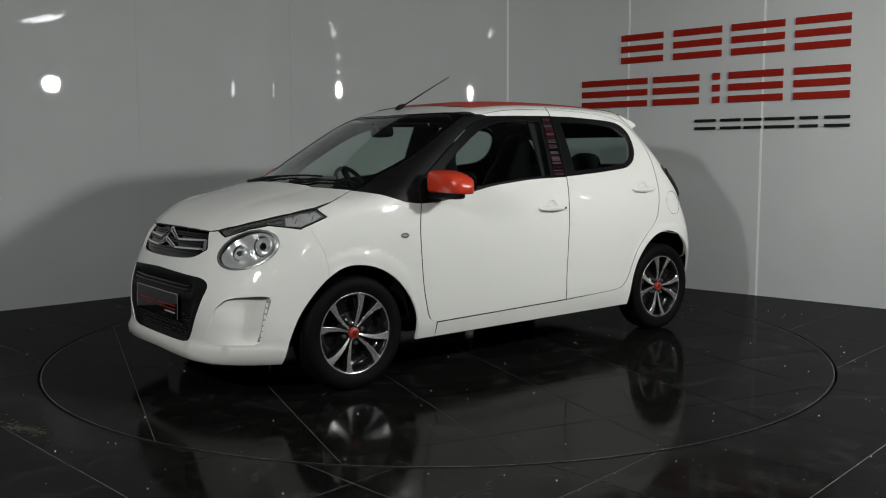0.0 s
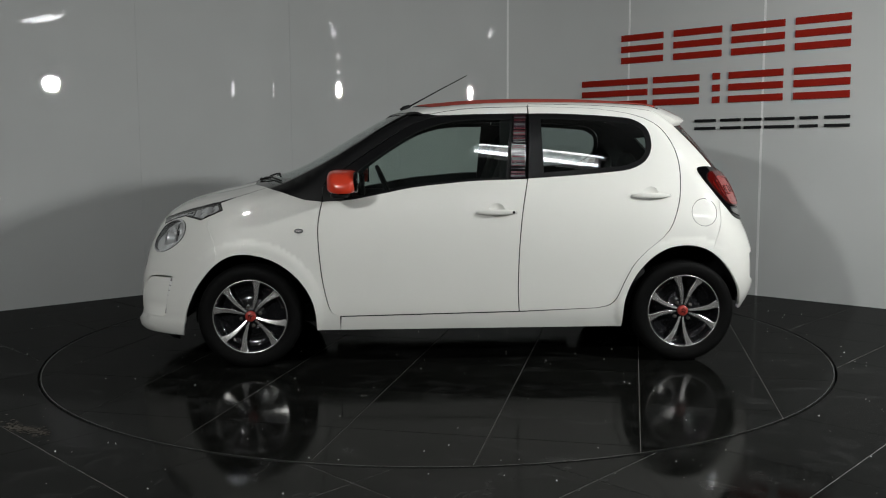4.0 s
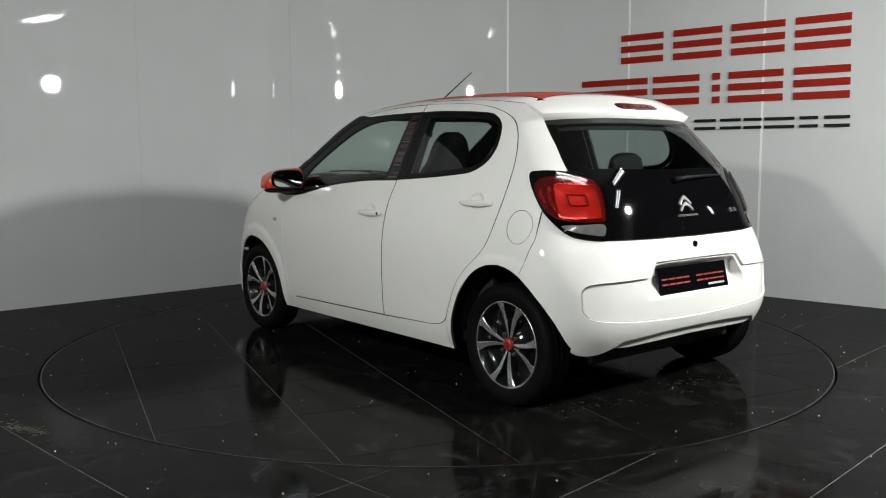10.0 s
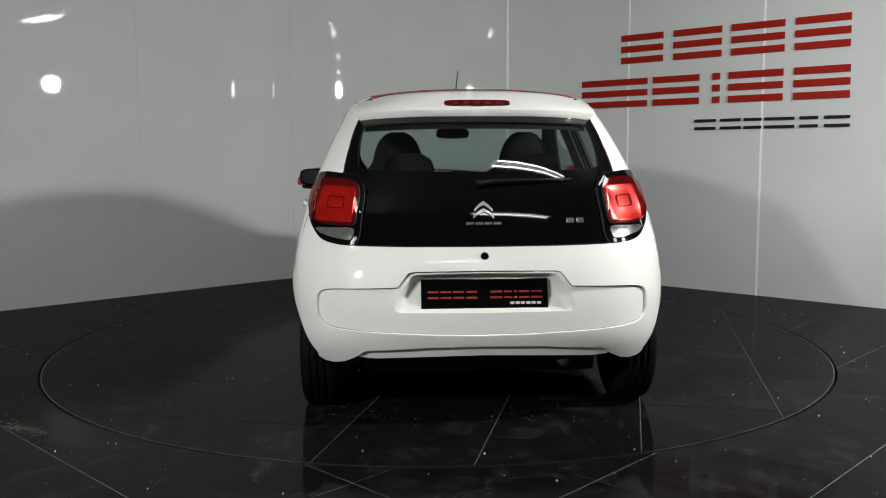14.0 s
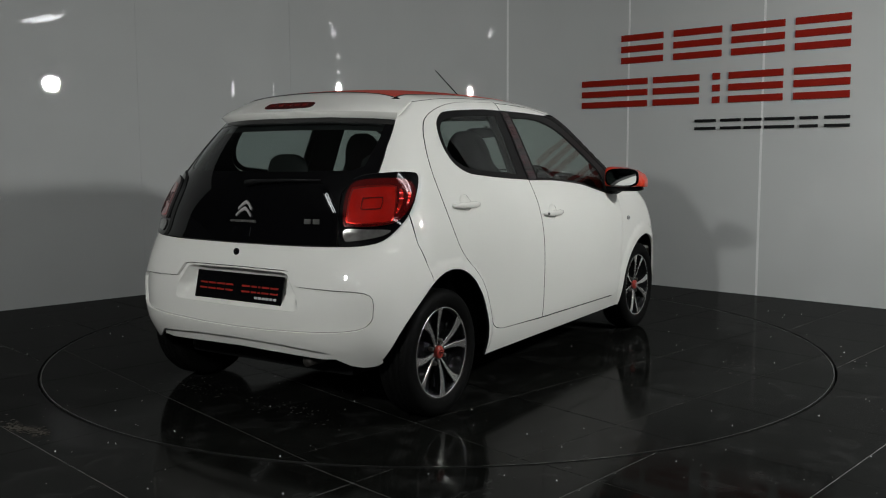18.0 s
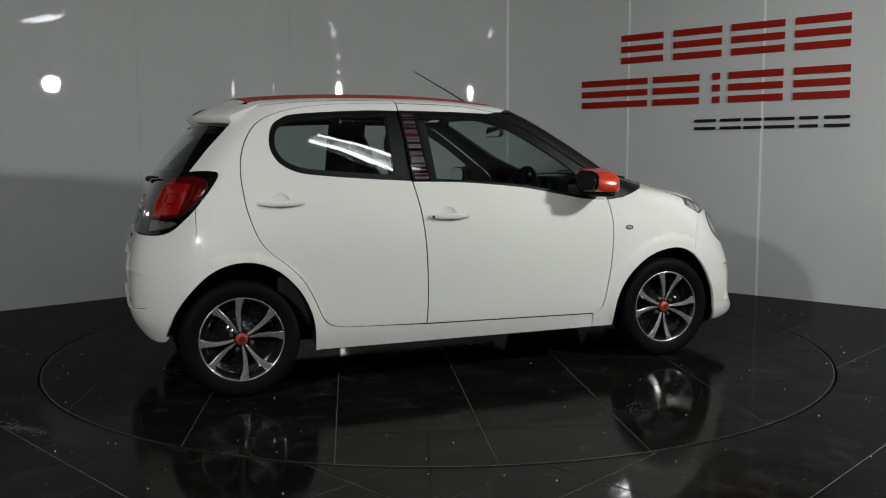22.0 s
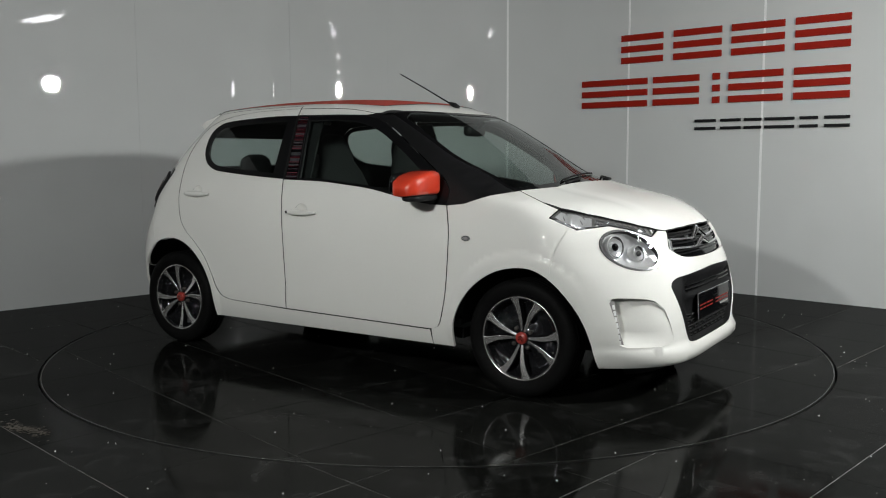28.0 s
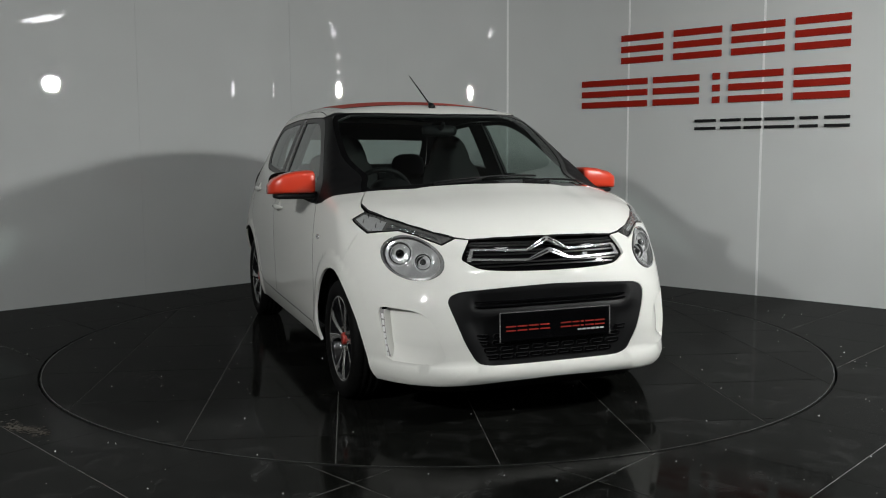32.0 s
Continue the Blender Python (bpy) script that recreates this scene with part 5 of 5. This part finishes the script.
dash_ob = part("dashboard", dash, PLASTIC, car, "dark grained dashboard")
pod = bmesh.new()
rounded(pod, [oval(x, -0.35, 0.93, 0.10, 0.075, "x", 20, 2.4) for x in (0.60, 0.63, 0.72)])
part("instrument_pod", pod, PLASTIC, dash_ob, "", True)
wheel_rim = bmesh.new()
n = 40
path = [(0.18 * math.cos(k * math.tau / n), 0.18 * math.sin(k * math.tau / n)) for k in range(n)]
rings = []
for k, (a, b) in enumerate(path):
    t = k * math.tau / n
    rings.append([wheel_rim.verts.new(((0.18 + 0.014 * math.cos(q)) * math.cos(t), (0.18 + 0.014 * math.cos(q)) * math.sin(t), 0.014 * math.sin(q))) for q in [j * math.tau / 10 for j in range(10)]])
for k in range(n):
    for j in range(10):
        wheel_rim.faces.new((rings[k][j], rings[k][(j + 1) % 10], rings[(k + 1) % n][(j + 1) % 10], rings[(k + 1) % n][j]))
box(wheel_rim, -0.17, 0.17, -0.022, 0.022, -0.012, 0.012, 0.008)
box(wheel_rim, -0.022, 0.022, -0.17, 0.0, -0.012, 0.012, 0.008)
bmesh.ops.recalc_face_normals(wheel_rim, faces=wheel_rim.faces[:])
part("steering_wheel", wheel_rim, PLASTIC, car, "black three-spoke steering wheel", True, Matrix.Translation((0.44, -0.35, 0.885)) @ Matrix.Rotation(radians(-66), 4, "Y") @ Matrix.Rotation(radians(90), 4, "Z"))
shelf = bmesh.new()
box(shelf, -1.42, -0.99, -0.56, 0.56, 0.925, 0.945, 0.006)
part("parcel_shelf", shelf, LINING, car, "dark parcel shelf")
for s in (1, -1):
    card = bmesh.new()
    box(card, -0.98, 0.76, s * 0.655 - 0.02, s * 0.655 + 0.02, 0.30, 0.90, 0.015)
    part("door_card", card, LINING, car, "dark inner door lining")
im = bmesh.new()
rounded(im, [oval(x, 0.0, 1.262, 0.105 * k, 0.032 * k, "x", 20, 4.0) for x, k in ((0.455, 0.97), (0.462, 1.0), (0.478, 0.95), (0.49, 0.7))])
mirror_in = part("interior_mirror", im, PLASTIC, car, "black interior mirror", True)
g = bmesh.new()
g.faces.new([g.verts.new(p) for p in oval(0.4535, 0.0, 1.262, 0.099, 0.026, "x", 24, 4.0)])
MIRROR = material("mirror_silver", (0.85, 0.87, 0.87), 0.02, 1.0)
part("mirror_glass", g, MIRROR, mirror_in)
st = bmesh.new()
tube(st, [(0.49, 0, 1.27), (0.52, 0, 1.295), (0.53, 0, 1.30)], 0.011)
part("stalk", st, PLASTIC, mirror_in, "", True)

# ---- outside mirrors ----
def door_mirror(s):
    bm = bmesh.new()
    sec = [(0.774, 0.90, 0.93), (0.780, 0.97, 1.0), (0.80, 1.0, 1.03), (0.86, 1.0, 0.98), (0.92, 0.97, 0.84), (0.958, 0.82, 0.64), (0.978, 0.48, 0.38)]
    loops = []
    for y, kx, kz in sec:
        cz = 0.936 + 0.058 * kz
        loops.append(oval(0.664 - 0.014 * (1 - kx), s * (0.774 + (y - 0.774) * 1.12), cz, 0.077 * kx, 0.058 * kz, "y", 26, 4.6))
    rounded(bm, loops)
    shell = part("door_mirror", bm, RED_PAINT, car, "orange-red door mirror on a black base", True)
    b2 = bmesh.new()
    rounded(b2, [oval(0.676, s * y, 0.925, 0.048 * kx, 0.017 * kz, "y", 20, 3.0) for y, kx, kz in ((0.755, 0.8, 0.9), (0.80, 1.0, 1.1), (0.90, 1.0, 1.0), (0.955, 0.85, 0.9), (0.978, 0.4, 0.5))])
    part("mirror_base", b2, PLASTIC, shell, "black mirror base", True)
    b3 = bmesh.new()
    tube(b3, [(0.69, s * 0.745, 0.915), (0.685, s * 0.78, 0.915), (0.675, s * 0.82, 0.925)], [0.036, 0.028, 0.02], 14)
    part("mirror_arm", b3, PLASTIC, shell, "", True)
    b4 = bmesh.new()
    rounded(b4, [oval(x, s * 0.882, 0.990, 0.103 * k, 0.0545 * k, "x", 24, 3.2) for x, k in ((0.602, 0.98), (0.586, 1.0), (0.582, 0.96))])
    part("mirror_frame", b4, GLOSS_BLACK, shell, "gloss black mirror surround", True)
    b5 = bmesh.new()
    f = b5.faces.new([b5.verts.new(p) for p in oval(0.5805, s * 0.882, 0.990, 0.092, 0.045, "x", 24, 3.2)])
    part("mirror_glass", b5, MIRROR, shell)


for s in (1, -1):
    door_mirror(s)

# ---- aerial, wipers, badges, plates ----
bm = bmesh.new()
tube(bm, [(0.352, 0, 1.392), (0.33, 0, 1.412), (0.30, 0, 1.425)], [0.020, 0.016, 0.008], 12)
aerial = part("aerial", bm, PLASTIC, car, "thin black roof aerial", True)
bm = bmesh.new()
tube(bm, [(0.31, 0, 1.418), (0.13, 0, 1.515), (-0.046, 0, 1.607)], [0.0048, 0.0036, 0.0026], 8)
part("aerial_rod", bm, PLASTIC, aerial, "", True)


def above(x, y, d):
    p = lift([(x, y)], "top")[0]
    q = p + skin_normal(p[None])[0] * d
    return tuple(q)


for y0, y1, x0, x1 in ((-0.30, 0.30, 1.155, 1.06), (0.18, 0.56, 1.165, 1.02)):
    arm = bmesh.new()
    tube(arm, [above(1.18, y0, 0.004), above(1.165, (y0 * 2 + y1) / 3, 0.006), above((x0 + x1) / 2, (y0 + y1) / 2, 0.006)], [0.008, 0.006, 0.004], 8)
    wiper = part("wiper", arm, PLASTIC, car, "black windscreen wiper", True)
    blade_m = bmesh.new()
    tube(blade_m, [above(x0 - 0.005 + (x1 - x0) * k / 8, y0 + (y1 - y0) * k / 8, 0.004) for k in range(9)], 0.005, 8)
    part("blade", blade_m, PLASTIC, wiper, "", True)


def behind(a, z, d):
    p = lift(polar([(a, z)]), "rear")[0]
    return tuple(p + skin_normal(p[None])[0] * d)


rw = bmesh.new()
tube(rw, [behind(2, 1.004, 0.012), behind(-4, 1.010, 0.018), behind(-15, 1.016, 0.016), behind(-27, 1.020, 0.010)], [0.015, 0.009, 0.007, 0.004], 10)
rear_wiper = part("rear_wiper", rw, PLASTIC, tailgate, "black rear wiper", True)
for z, w in ((0.912, 2.7), (0.884, 3.0)):
    for s in (1, -1):
        panel("badge_chevron", [(s * u, v) for u, v in polar([(0, z + 0.024), (w * 0.5, z + 0.012), (w, z - 0.008), (w, z - 0.018), (w * 0.5, z + 0.001), (0, z + 0.010)])], "rear", (SMOKE, SMOKE), tailgate, "chrome chevron badge", depth=-0.004, thick=0.008, res=0.03)
for a in (-3.9, -1.3, 1.3, 3.9):
    panel("badge_bar", polar([(a - 1.1, 0.842), (a + 1.1, 0.842), (a + 1.1, 0.852), (a - 1.1, 0.852)]), "rear", (DIM, DIM), tailgate, "", depth=-0.003, thick=0.006, res=0.03)
for a in (-24.0, -26.6):
    panel("badge_bar", polar([(a - 0.9, 0.846), (a + 0.9, 0.846), (a + 0.9, 0.866), (a - 0.9, 0.866)]), "rear", (DIM, DIM), tailgate, "", depth=-0.003, thick=0.006, res=0.03)
pull = polar([(-3.6, 0.785), (3.6, 0.785), (3.6, 0.822), (-3.6, 0.822)])
panel("release_pad", pull, "rear", (GLOSS_BLACK, LINING), tailgate, "dark release pad", depth=0.002, thick=0.006, res=0.03)
lock_c = behind(0, 0.716, -0.004)
part("lock", lathe([(0.017, 0), (0.017, 0.006), (0.013, 0.008), (0.0005, 0.006)], 20), GLOSS_BLACK, rear_bumper, "round lock", True, Matrix.Translation(lock_c) @ Matrix.Rotation(radians(90), 4, "Z"))


def plate(name, label, m, parent, drop=0.0):
    """A black show plate: red and grey bars stand for its print."""
    bm = box(bmesh.new(), -0.004, 0.004, -0.262, 0.262, -0.092, 0.076, 0.003)
    ob = part(name, bm, GLOSS_BLACK, parent, label, False, m)
    for y0, y1 in ((-0.235, -0.19), (-0.182, -0.137), (-0.129, -0.084), (-0.076, -0.031), (0.022, 0.072), (0.080, 0.112), (0.120, 0.134), (0.142, 0.184), (0.192, 0.237)):
        for z in (-0.006, 0.018):
            part("print_bar", box(bmesh.new(), 0.004, 0.0052, y0, y1, z - drop, z + 0.008 - drop), RED_BAR, ob)
    for k in range(6):
        part("print_bar", box(bmesh.new(), 0.004, 0.0052, 0.105 + 0.022 * k, 0.122 + 0.022 * k, -0.030 - drop, -0.020 - drop), GREY_BAR, ob)
    return ob


plate("rear_plate", "black show plate with red bars", Matrix.Translation((-1.614, 0, 0.546)) @ Matrix.Rotation(math.pi, 4, "Z") @ Matrix.Rotation(radians(-13), 4, "Y"), rear_bumper)
front_plate = plate("front_plate", "black show plate with red bars", Matrix.Translation((1.842, 0, 0.418)) @ Matrix.Rotation(radians(-2), 4, "Y") @ Matrix.Diagonal((1, 1, 0.72, 1)), front_bumper, 0.028)
part("plate_edge", box(bmesh.new(), 0.002, 0.006, -0.262, 0.262, 0.074, 0.079), BRIGHT, front_plate, "bright upper edge")
for y in (-0.265, 0.261):
    part("plate_edge", box(bmesh.new(), 0.002, 0.006, y, y + 0.004, -0.092, 0.074), BRIGHT, front_plate, "bright side edge")

# ---- lamps of the hall ----
GLOW = bpy.data.materials.new("cool_white_tube")
GLOW.use_nodes = True
gb = GLOW.node_tree.nodes["Principled BSDF"]
gb.inputs["Base Color"].default_value = (0.9, 0.9, 0.9, 1)
gb.inputs["Emission Color"].default_value = (0.95, 0.985, 1.0, 1)
gb.inputs["Emission Strength"].default_value = TUBE_GLOW
CASE = grain(material("white_lamp_case", (0.7, 0.7, 0.7), 0.4), 30, 0.05)
STAND = grain(material("black_stand_steel", (0.02, 0.02, 0.02), 0.45, 0.6), 40, 0.2)


def batten(half, cheeks):
    """A twin-tube ceiling light, its top at the origin."""
    ob = tagged(part("ceiling_light", box(bmesh.new(), -half, half, -0.115, 0.115, -0.05, 0, 0.008), CASE), "white twin-tube ceiling light", "ceiling light", "twin-tube ceiling lights")
    for y in (-0.075, 0.075):
        bm = bmesh.new()
        tube(bm, [(0.03 - half, y, -0.075), (0, y, -0.075), (half - 0.03, y, -0.075)], 0.021, 10)
        part("tube", bm, GLOW, ob, "glowing tube", True)
        for x in (0.015 - half, half - 0.015):
            part("end_cap", box(bmesh.new(), x - 0.014, x + 0.014, y - 0.025, y + 0.025, -0.101, -0.05, 0.003), CASE, ob)
    # added blockers: unseen black cheeks keep the tubes' glints off the glossy wall
    if cheeks:
        for y in (-0.12, 0.12):
            part("louvre", box(bmesh.new(), -half, half, y - 0.003, y + 0.003, -0.124, -0.002, 0.001), STAND, ob, "black side louvre added to cut low glints")
        for x in (-half - 0.004, half + 0.004):
            part("louvre", box(bmesh.new(), x - 0.003, x + 0.003, -0.115, 0.115, -0.124, -0.002, 0.001), STAND, ob, "black end louvre added to cut low glints")
    return ob


made = {}
for x, y, turn, half, cheeks in BATTENS:
    m = pose(x, y, CEILING, 0, 0, turn)
    if (half, cheeks) in made:
        copy_thing(made[half, cheeks], m)
    else:
        made[half, cheeks] = batten(half, cheeks)
        made[half, cheeks].matrix_basis = m


def upright_lamp(x, y, z):
    ob = tagged(empty("tube_lamp"), "small upright tube lamp on a black stand", "lamp", "upright tube lamps")
    ob.location = (x, y, 0)
    part("tube", tube(bmesh.new(), [(0, 0, z - 0.13), (0, 0, z), (0, 0, z + 0.13)], 0.024, 12), GLOW, ob, "glowing tube", True)
    for k in (z - 0.145, z + 0.145):
        part("end_cap", tube(bmesh.new(), [(0, 0, k - 0.015), (0, 0, k + 0.015)], 0.027, 12), CASE, ob, "", True)
    part("pole", tube(bmesh.new(), [(0, 0, 0.02), (0, 0, z - 0.16)], 0.012, 8), STAND, ob, "", True)
    part("foot", tube(bmesh.new(), [(0, 0, 0), (0, 0, 0.012), (0, 0, 0.022)], [0.16, 0.155, 0.03], 24), STAND, ob, "", True)


for spot in UPRIGHTS:
    upright_lamp(*spot)


def round_lamp(eye_l, aim_l):
    m = look(eye_l, aim_l)
    ob = tagged(empty("round_lamp"), "round white studio lamp on a black stand", "lamp", "round lamps on stands")
    ob.location = (eye_l[0], eye_l[1], 0)
    local = Matrix.Translation((0, 0, eye_l[2])) @ m.to_3x3().to_4x4()
    head = bmesh.new()
    rows = [[head.verts.new((r * math.cos(k * math.tau / 40), r * math.sin(k * math.tau / 40), z)) for k in range(40)] for r, z in ((0.20, 0.004), (0.205, 0.012), (0.19, 0.05), (0.08, 0.09), (0.05, 0.12))]
    for a, b in zip(rows, rows[1:]):
        for k in range(40):
            head.faces.new((a[k], b[k], b[(k + 1) % 40], a[(k + 1) % 40]))
    head.faces.new(rows[-1][::-1])
    part("lamp_head", head, CASE, ob, "", True, local)
    hub = bmesh.new()
    rows = [[hub.verts.new((q * math.cos(k * math.tau / 24), q * math.sin(k * math.tau / 24), z)) for k in range(24)] for q, z in ((0.034, -0.004), (0.036, -0.008), (0.026, -0.014))]
    for a, b in zip(rows, rows[1:]):
        for k in range(24):
            hub.faces.new((a[k], b[k], b[(k + 1) % 24], a[(k + 1) % 24]))
    hub.faces.new(rows[-1][::-1])
    part("lamp_hub", hub, CASE, ob, "", True, local)
    pole = bmesh.new()
    back = local @ Vector((0, 0, 0.12))
    tube(pole, [tuple(back), (back.x, back.y, eye_l[2] - 0.1), (back.x, back.y, 0.02)], 0.016, 10)
    part("pole", pole, STAND, ob, "", True)
    for k in range(3):
        a = k * math.tau / 3 + 0.4
        leg = bmesh.new()
        tube(leg, [(back.x, back.y, 0.5), (back.x + 0.45 * math.cos(a), back.y + 0.45 * math.sin(a), 0.012)], 0.011, 8)
        part("leg", leg, STAND, ob, "", True)


for eye_l, aim_l, power in LAMPS:
    round_lamp(eye_l, aim_l)

# ---- wall sign: plain raised bars in place of the lettering ----
sign = tagged(empty("wall_sign"), "raised red and black sign bars on the white wall", "sign")


def sign_bar(k0, k1, z0, z1, mat):
    a, n = wall_line(s_of(k0, 1))
    b, _ = wall_line(s_of(k1, 1))
    bm = bmesh.new()
    f, r = n * 0.018, n * 0.003
    prism(bm, [tuple(a + r), tuple(b + r), tuple(b + f), tuple(a + f)], z0, z1)
    bm.faces.new([v for v in bm.verts if abs(v.co.z - z0) < 1e-6][::-1])
    bmesh.ops.recalc_face_normals(bm, faces=bm.faces[:])
    bmesh.ops.bevel(bm, geom=bm.edges[:], offset=0.0015, segments=1, affect="EDGES")
    part("bar", bm, mat, sign)


K0 = 2.86
ROW_1 = [(-0.640, -0.245), (-0.150, 0.268), (0.350, 0.770), (0.850, 1.250)]
ROW_2 = [(-1.031, -0.385), (-0.330, 0.085), (0.200, 0.262), (0.335, 0.768), (0.850, 1.258)]
ROW_3 = [(0.055, 0.235), (0.275, 0.445), (0.470, 0.610), (0.635, 0.865), (0.905, 1.040), (1.085, 1.268)]
for row, z0, z1, n, mat in ((ROW_1, 1.900, 2.142, 3, SIGN_RED), (ROW_2, 1.532, 1.772, 3, SIGN_RED), (ROW_3, 1.320, 1.405, 2, SIGN_BLACK)):
    for a, b in row:
        th = (z1 - z0) * (0.22 if n == 3 else 0.27)
        for i in range(n):
            z = z0 + (z1 - z0 - th) * i / (n - 1)
            sign_bar(K0 + a, K0 + b, z, z + th, mat)

# ---- dust and specks on the floor ----
def flecks(name, label, n, place, parent, seed):
    rnd = random.Random(seed)
    bm = bmesh.new()
    for _ in range(n):
        x, y = place(rnd)
        r = rnd.choice((0.0012, 0.0016, 0.002, 0.0028, 0.0036))
        a = rnd.random() * 6
        v = [bm.verts.new((x + r * math.cos(a + k * 2.1), y + r * math.sin(a + k * 2.1), 0.0008)) for k in range(3)]
        t = bm.verts.new((x, y, 0.0008 + r * 1.4))
        for k in range(3):
            bm.faces.new((v[k], v[(k + 1) % 3], t))
    ob = part(name, bm, FLECK, parent)
    return tagged(ob, label if parent is None else "", "dust" if parent is None else "", "", "stuff")


def on_table(rnd):
    a, r = rnd.random() * math.tau, 2.2 * math.sqrt(rnd.random())
    return r * math.cos(a), r * math.sin(a)


def on_floor(rnd):
    while True:
        x, y = rnd.uniform(-3.2, 3.2), rnd.uniform(-2.9, 2.2)
        if math.hypot(x, y) > 2.28 and abs(x) * 0.9 + y < 3.6:
            return x, y


flecks("floor_dust", "tiny pale specks on the black tiles", 220, on_floor, None, 3)
flecks("dust", "", 170, on_table, turntable, 5)


def stain(cx, cy, length, width, turn, parent, seed, count=160):
    """A dusty smear on the tiles, broken up by its own grain."""
    rnd = random.Random(seed)
    bm = bmesh.new()
    for _ in range(count):
        a = rnd.gauss(0, 0.45) * length
        b = rnd.gauss(0, 0.35) * width + 0.02 * math.sin(a * 20)
        r = rnd.choice((0.0007, 0.001, 0.0015, 0.002, 0.003, 0.006))
        x, y = cx + a * math.cos(turn) - b * math.sin(turn), cy + a * math.sin(turn) + b * math.cos(turn)
        n = 6
        bm.faces.new([bm.verts.new((x + r * rnd.uniform(0.5, 1.6) * math.cos(k * math.tau / n), y + r * rnd.uniform(0.5, 1.3) * math.sin(k * math.tau / n), 0.0006 + 0.000001 * _)) for k in range(n)])
    ob = part("dust_smear" if parent else "floor_smear", bm, FAINT if parent else SMEAR, parent)
    return tagged(ob, "" if parent else "pale dusty smear on the black tiles", "" if parent else "dust", "", "stuff")


FAINT = grain(material("faint_dust_film", (0.020, 0.019, 0.017), 0.7), 120, 0.5)
SMEAR = grain(material("thin_dust_film", (0.050, 0.043, 0.034), 0.7), 120, 0.5)
stain(-1.72, -1.75, 0.15, 0.06, -0.75, None, 11, 900)
for k, (x, y, l, w, t) in enumerate(((-1.55, 0.35, 0.30, 0.14, 1.3), (-1.62, -0.25, 0.35, 0.16, 1.5), (0.3, -1.7, 0.30, 0.12, 0.1))):
    stain(x, y, l, w, t, turntable, 20 + k)


def motions():
    times = [i * 1.0 for i in range(33)]
    turn = [(t, TURN0 + TURN_RATE * t) for t in times]
    walk(turntable, [(t, Matrix.Rotation(a, 4, "Z")) for t, a in turn])
    walk(car, [(t, Matrix.Rotation(a, 4, "Z") @ Matrix.Translation((CAR_DX, CAR_DY, 0))) for t, a in turn])


motions()
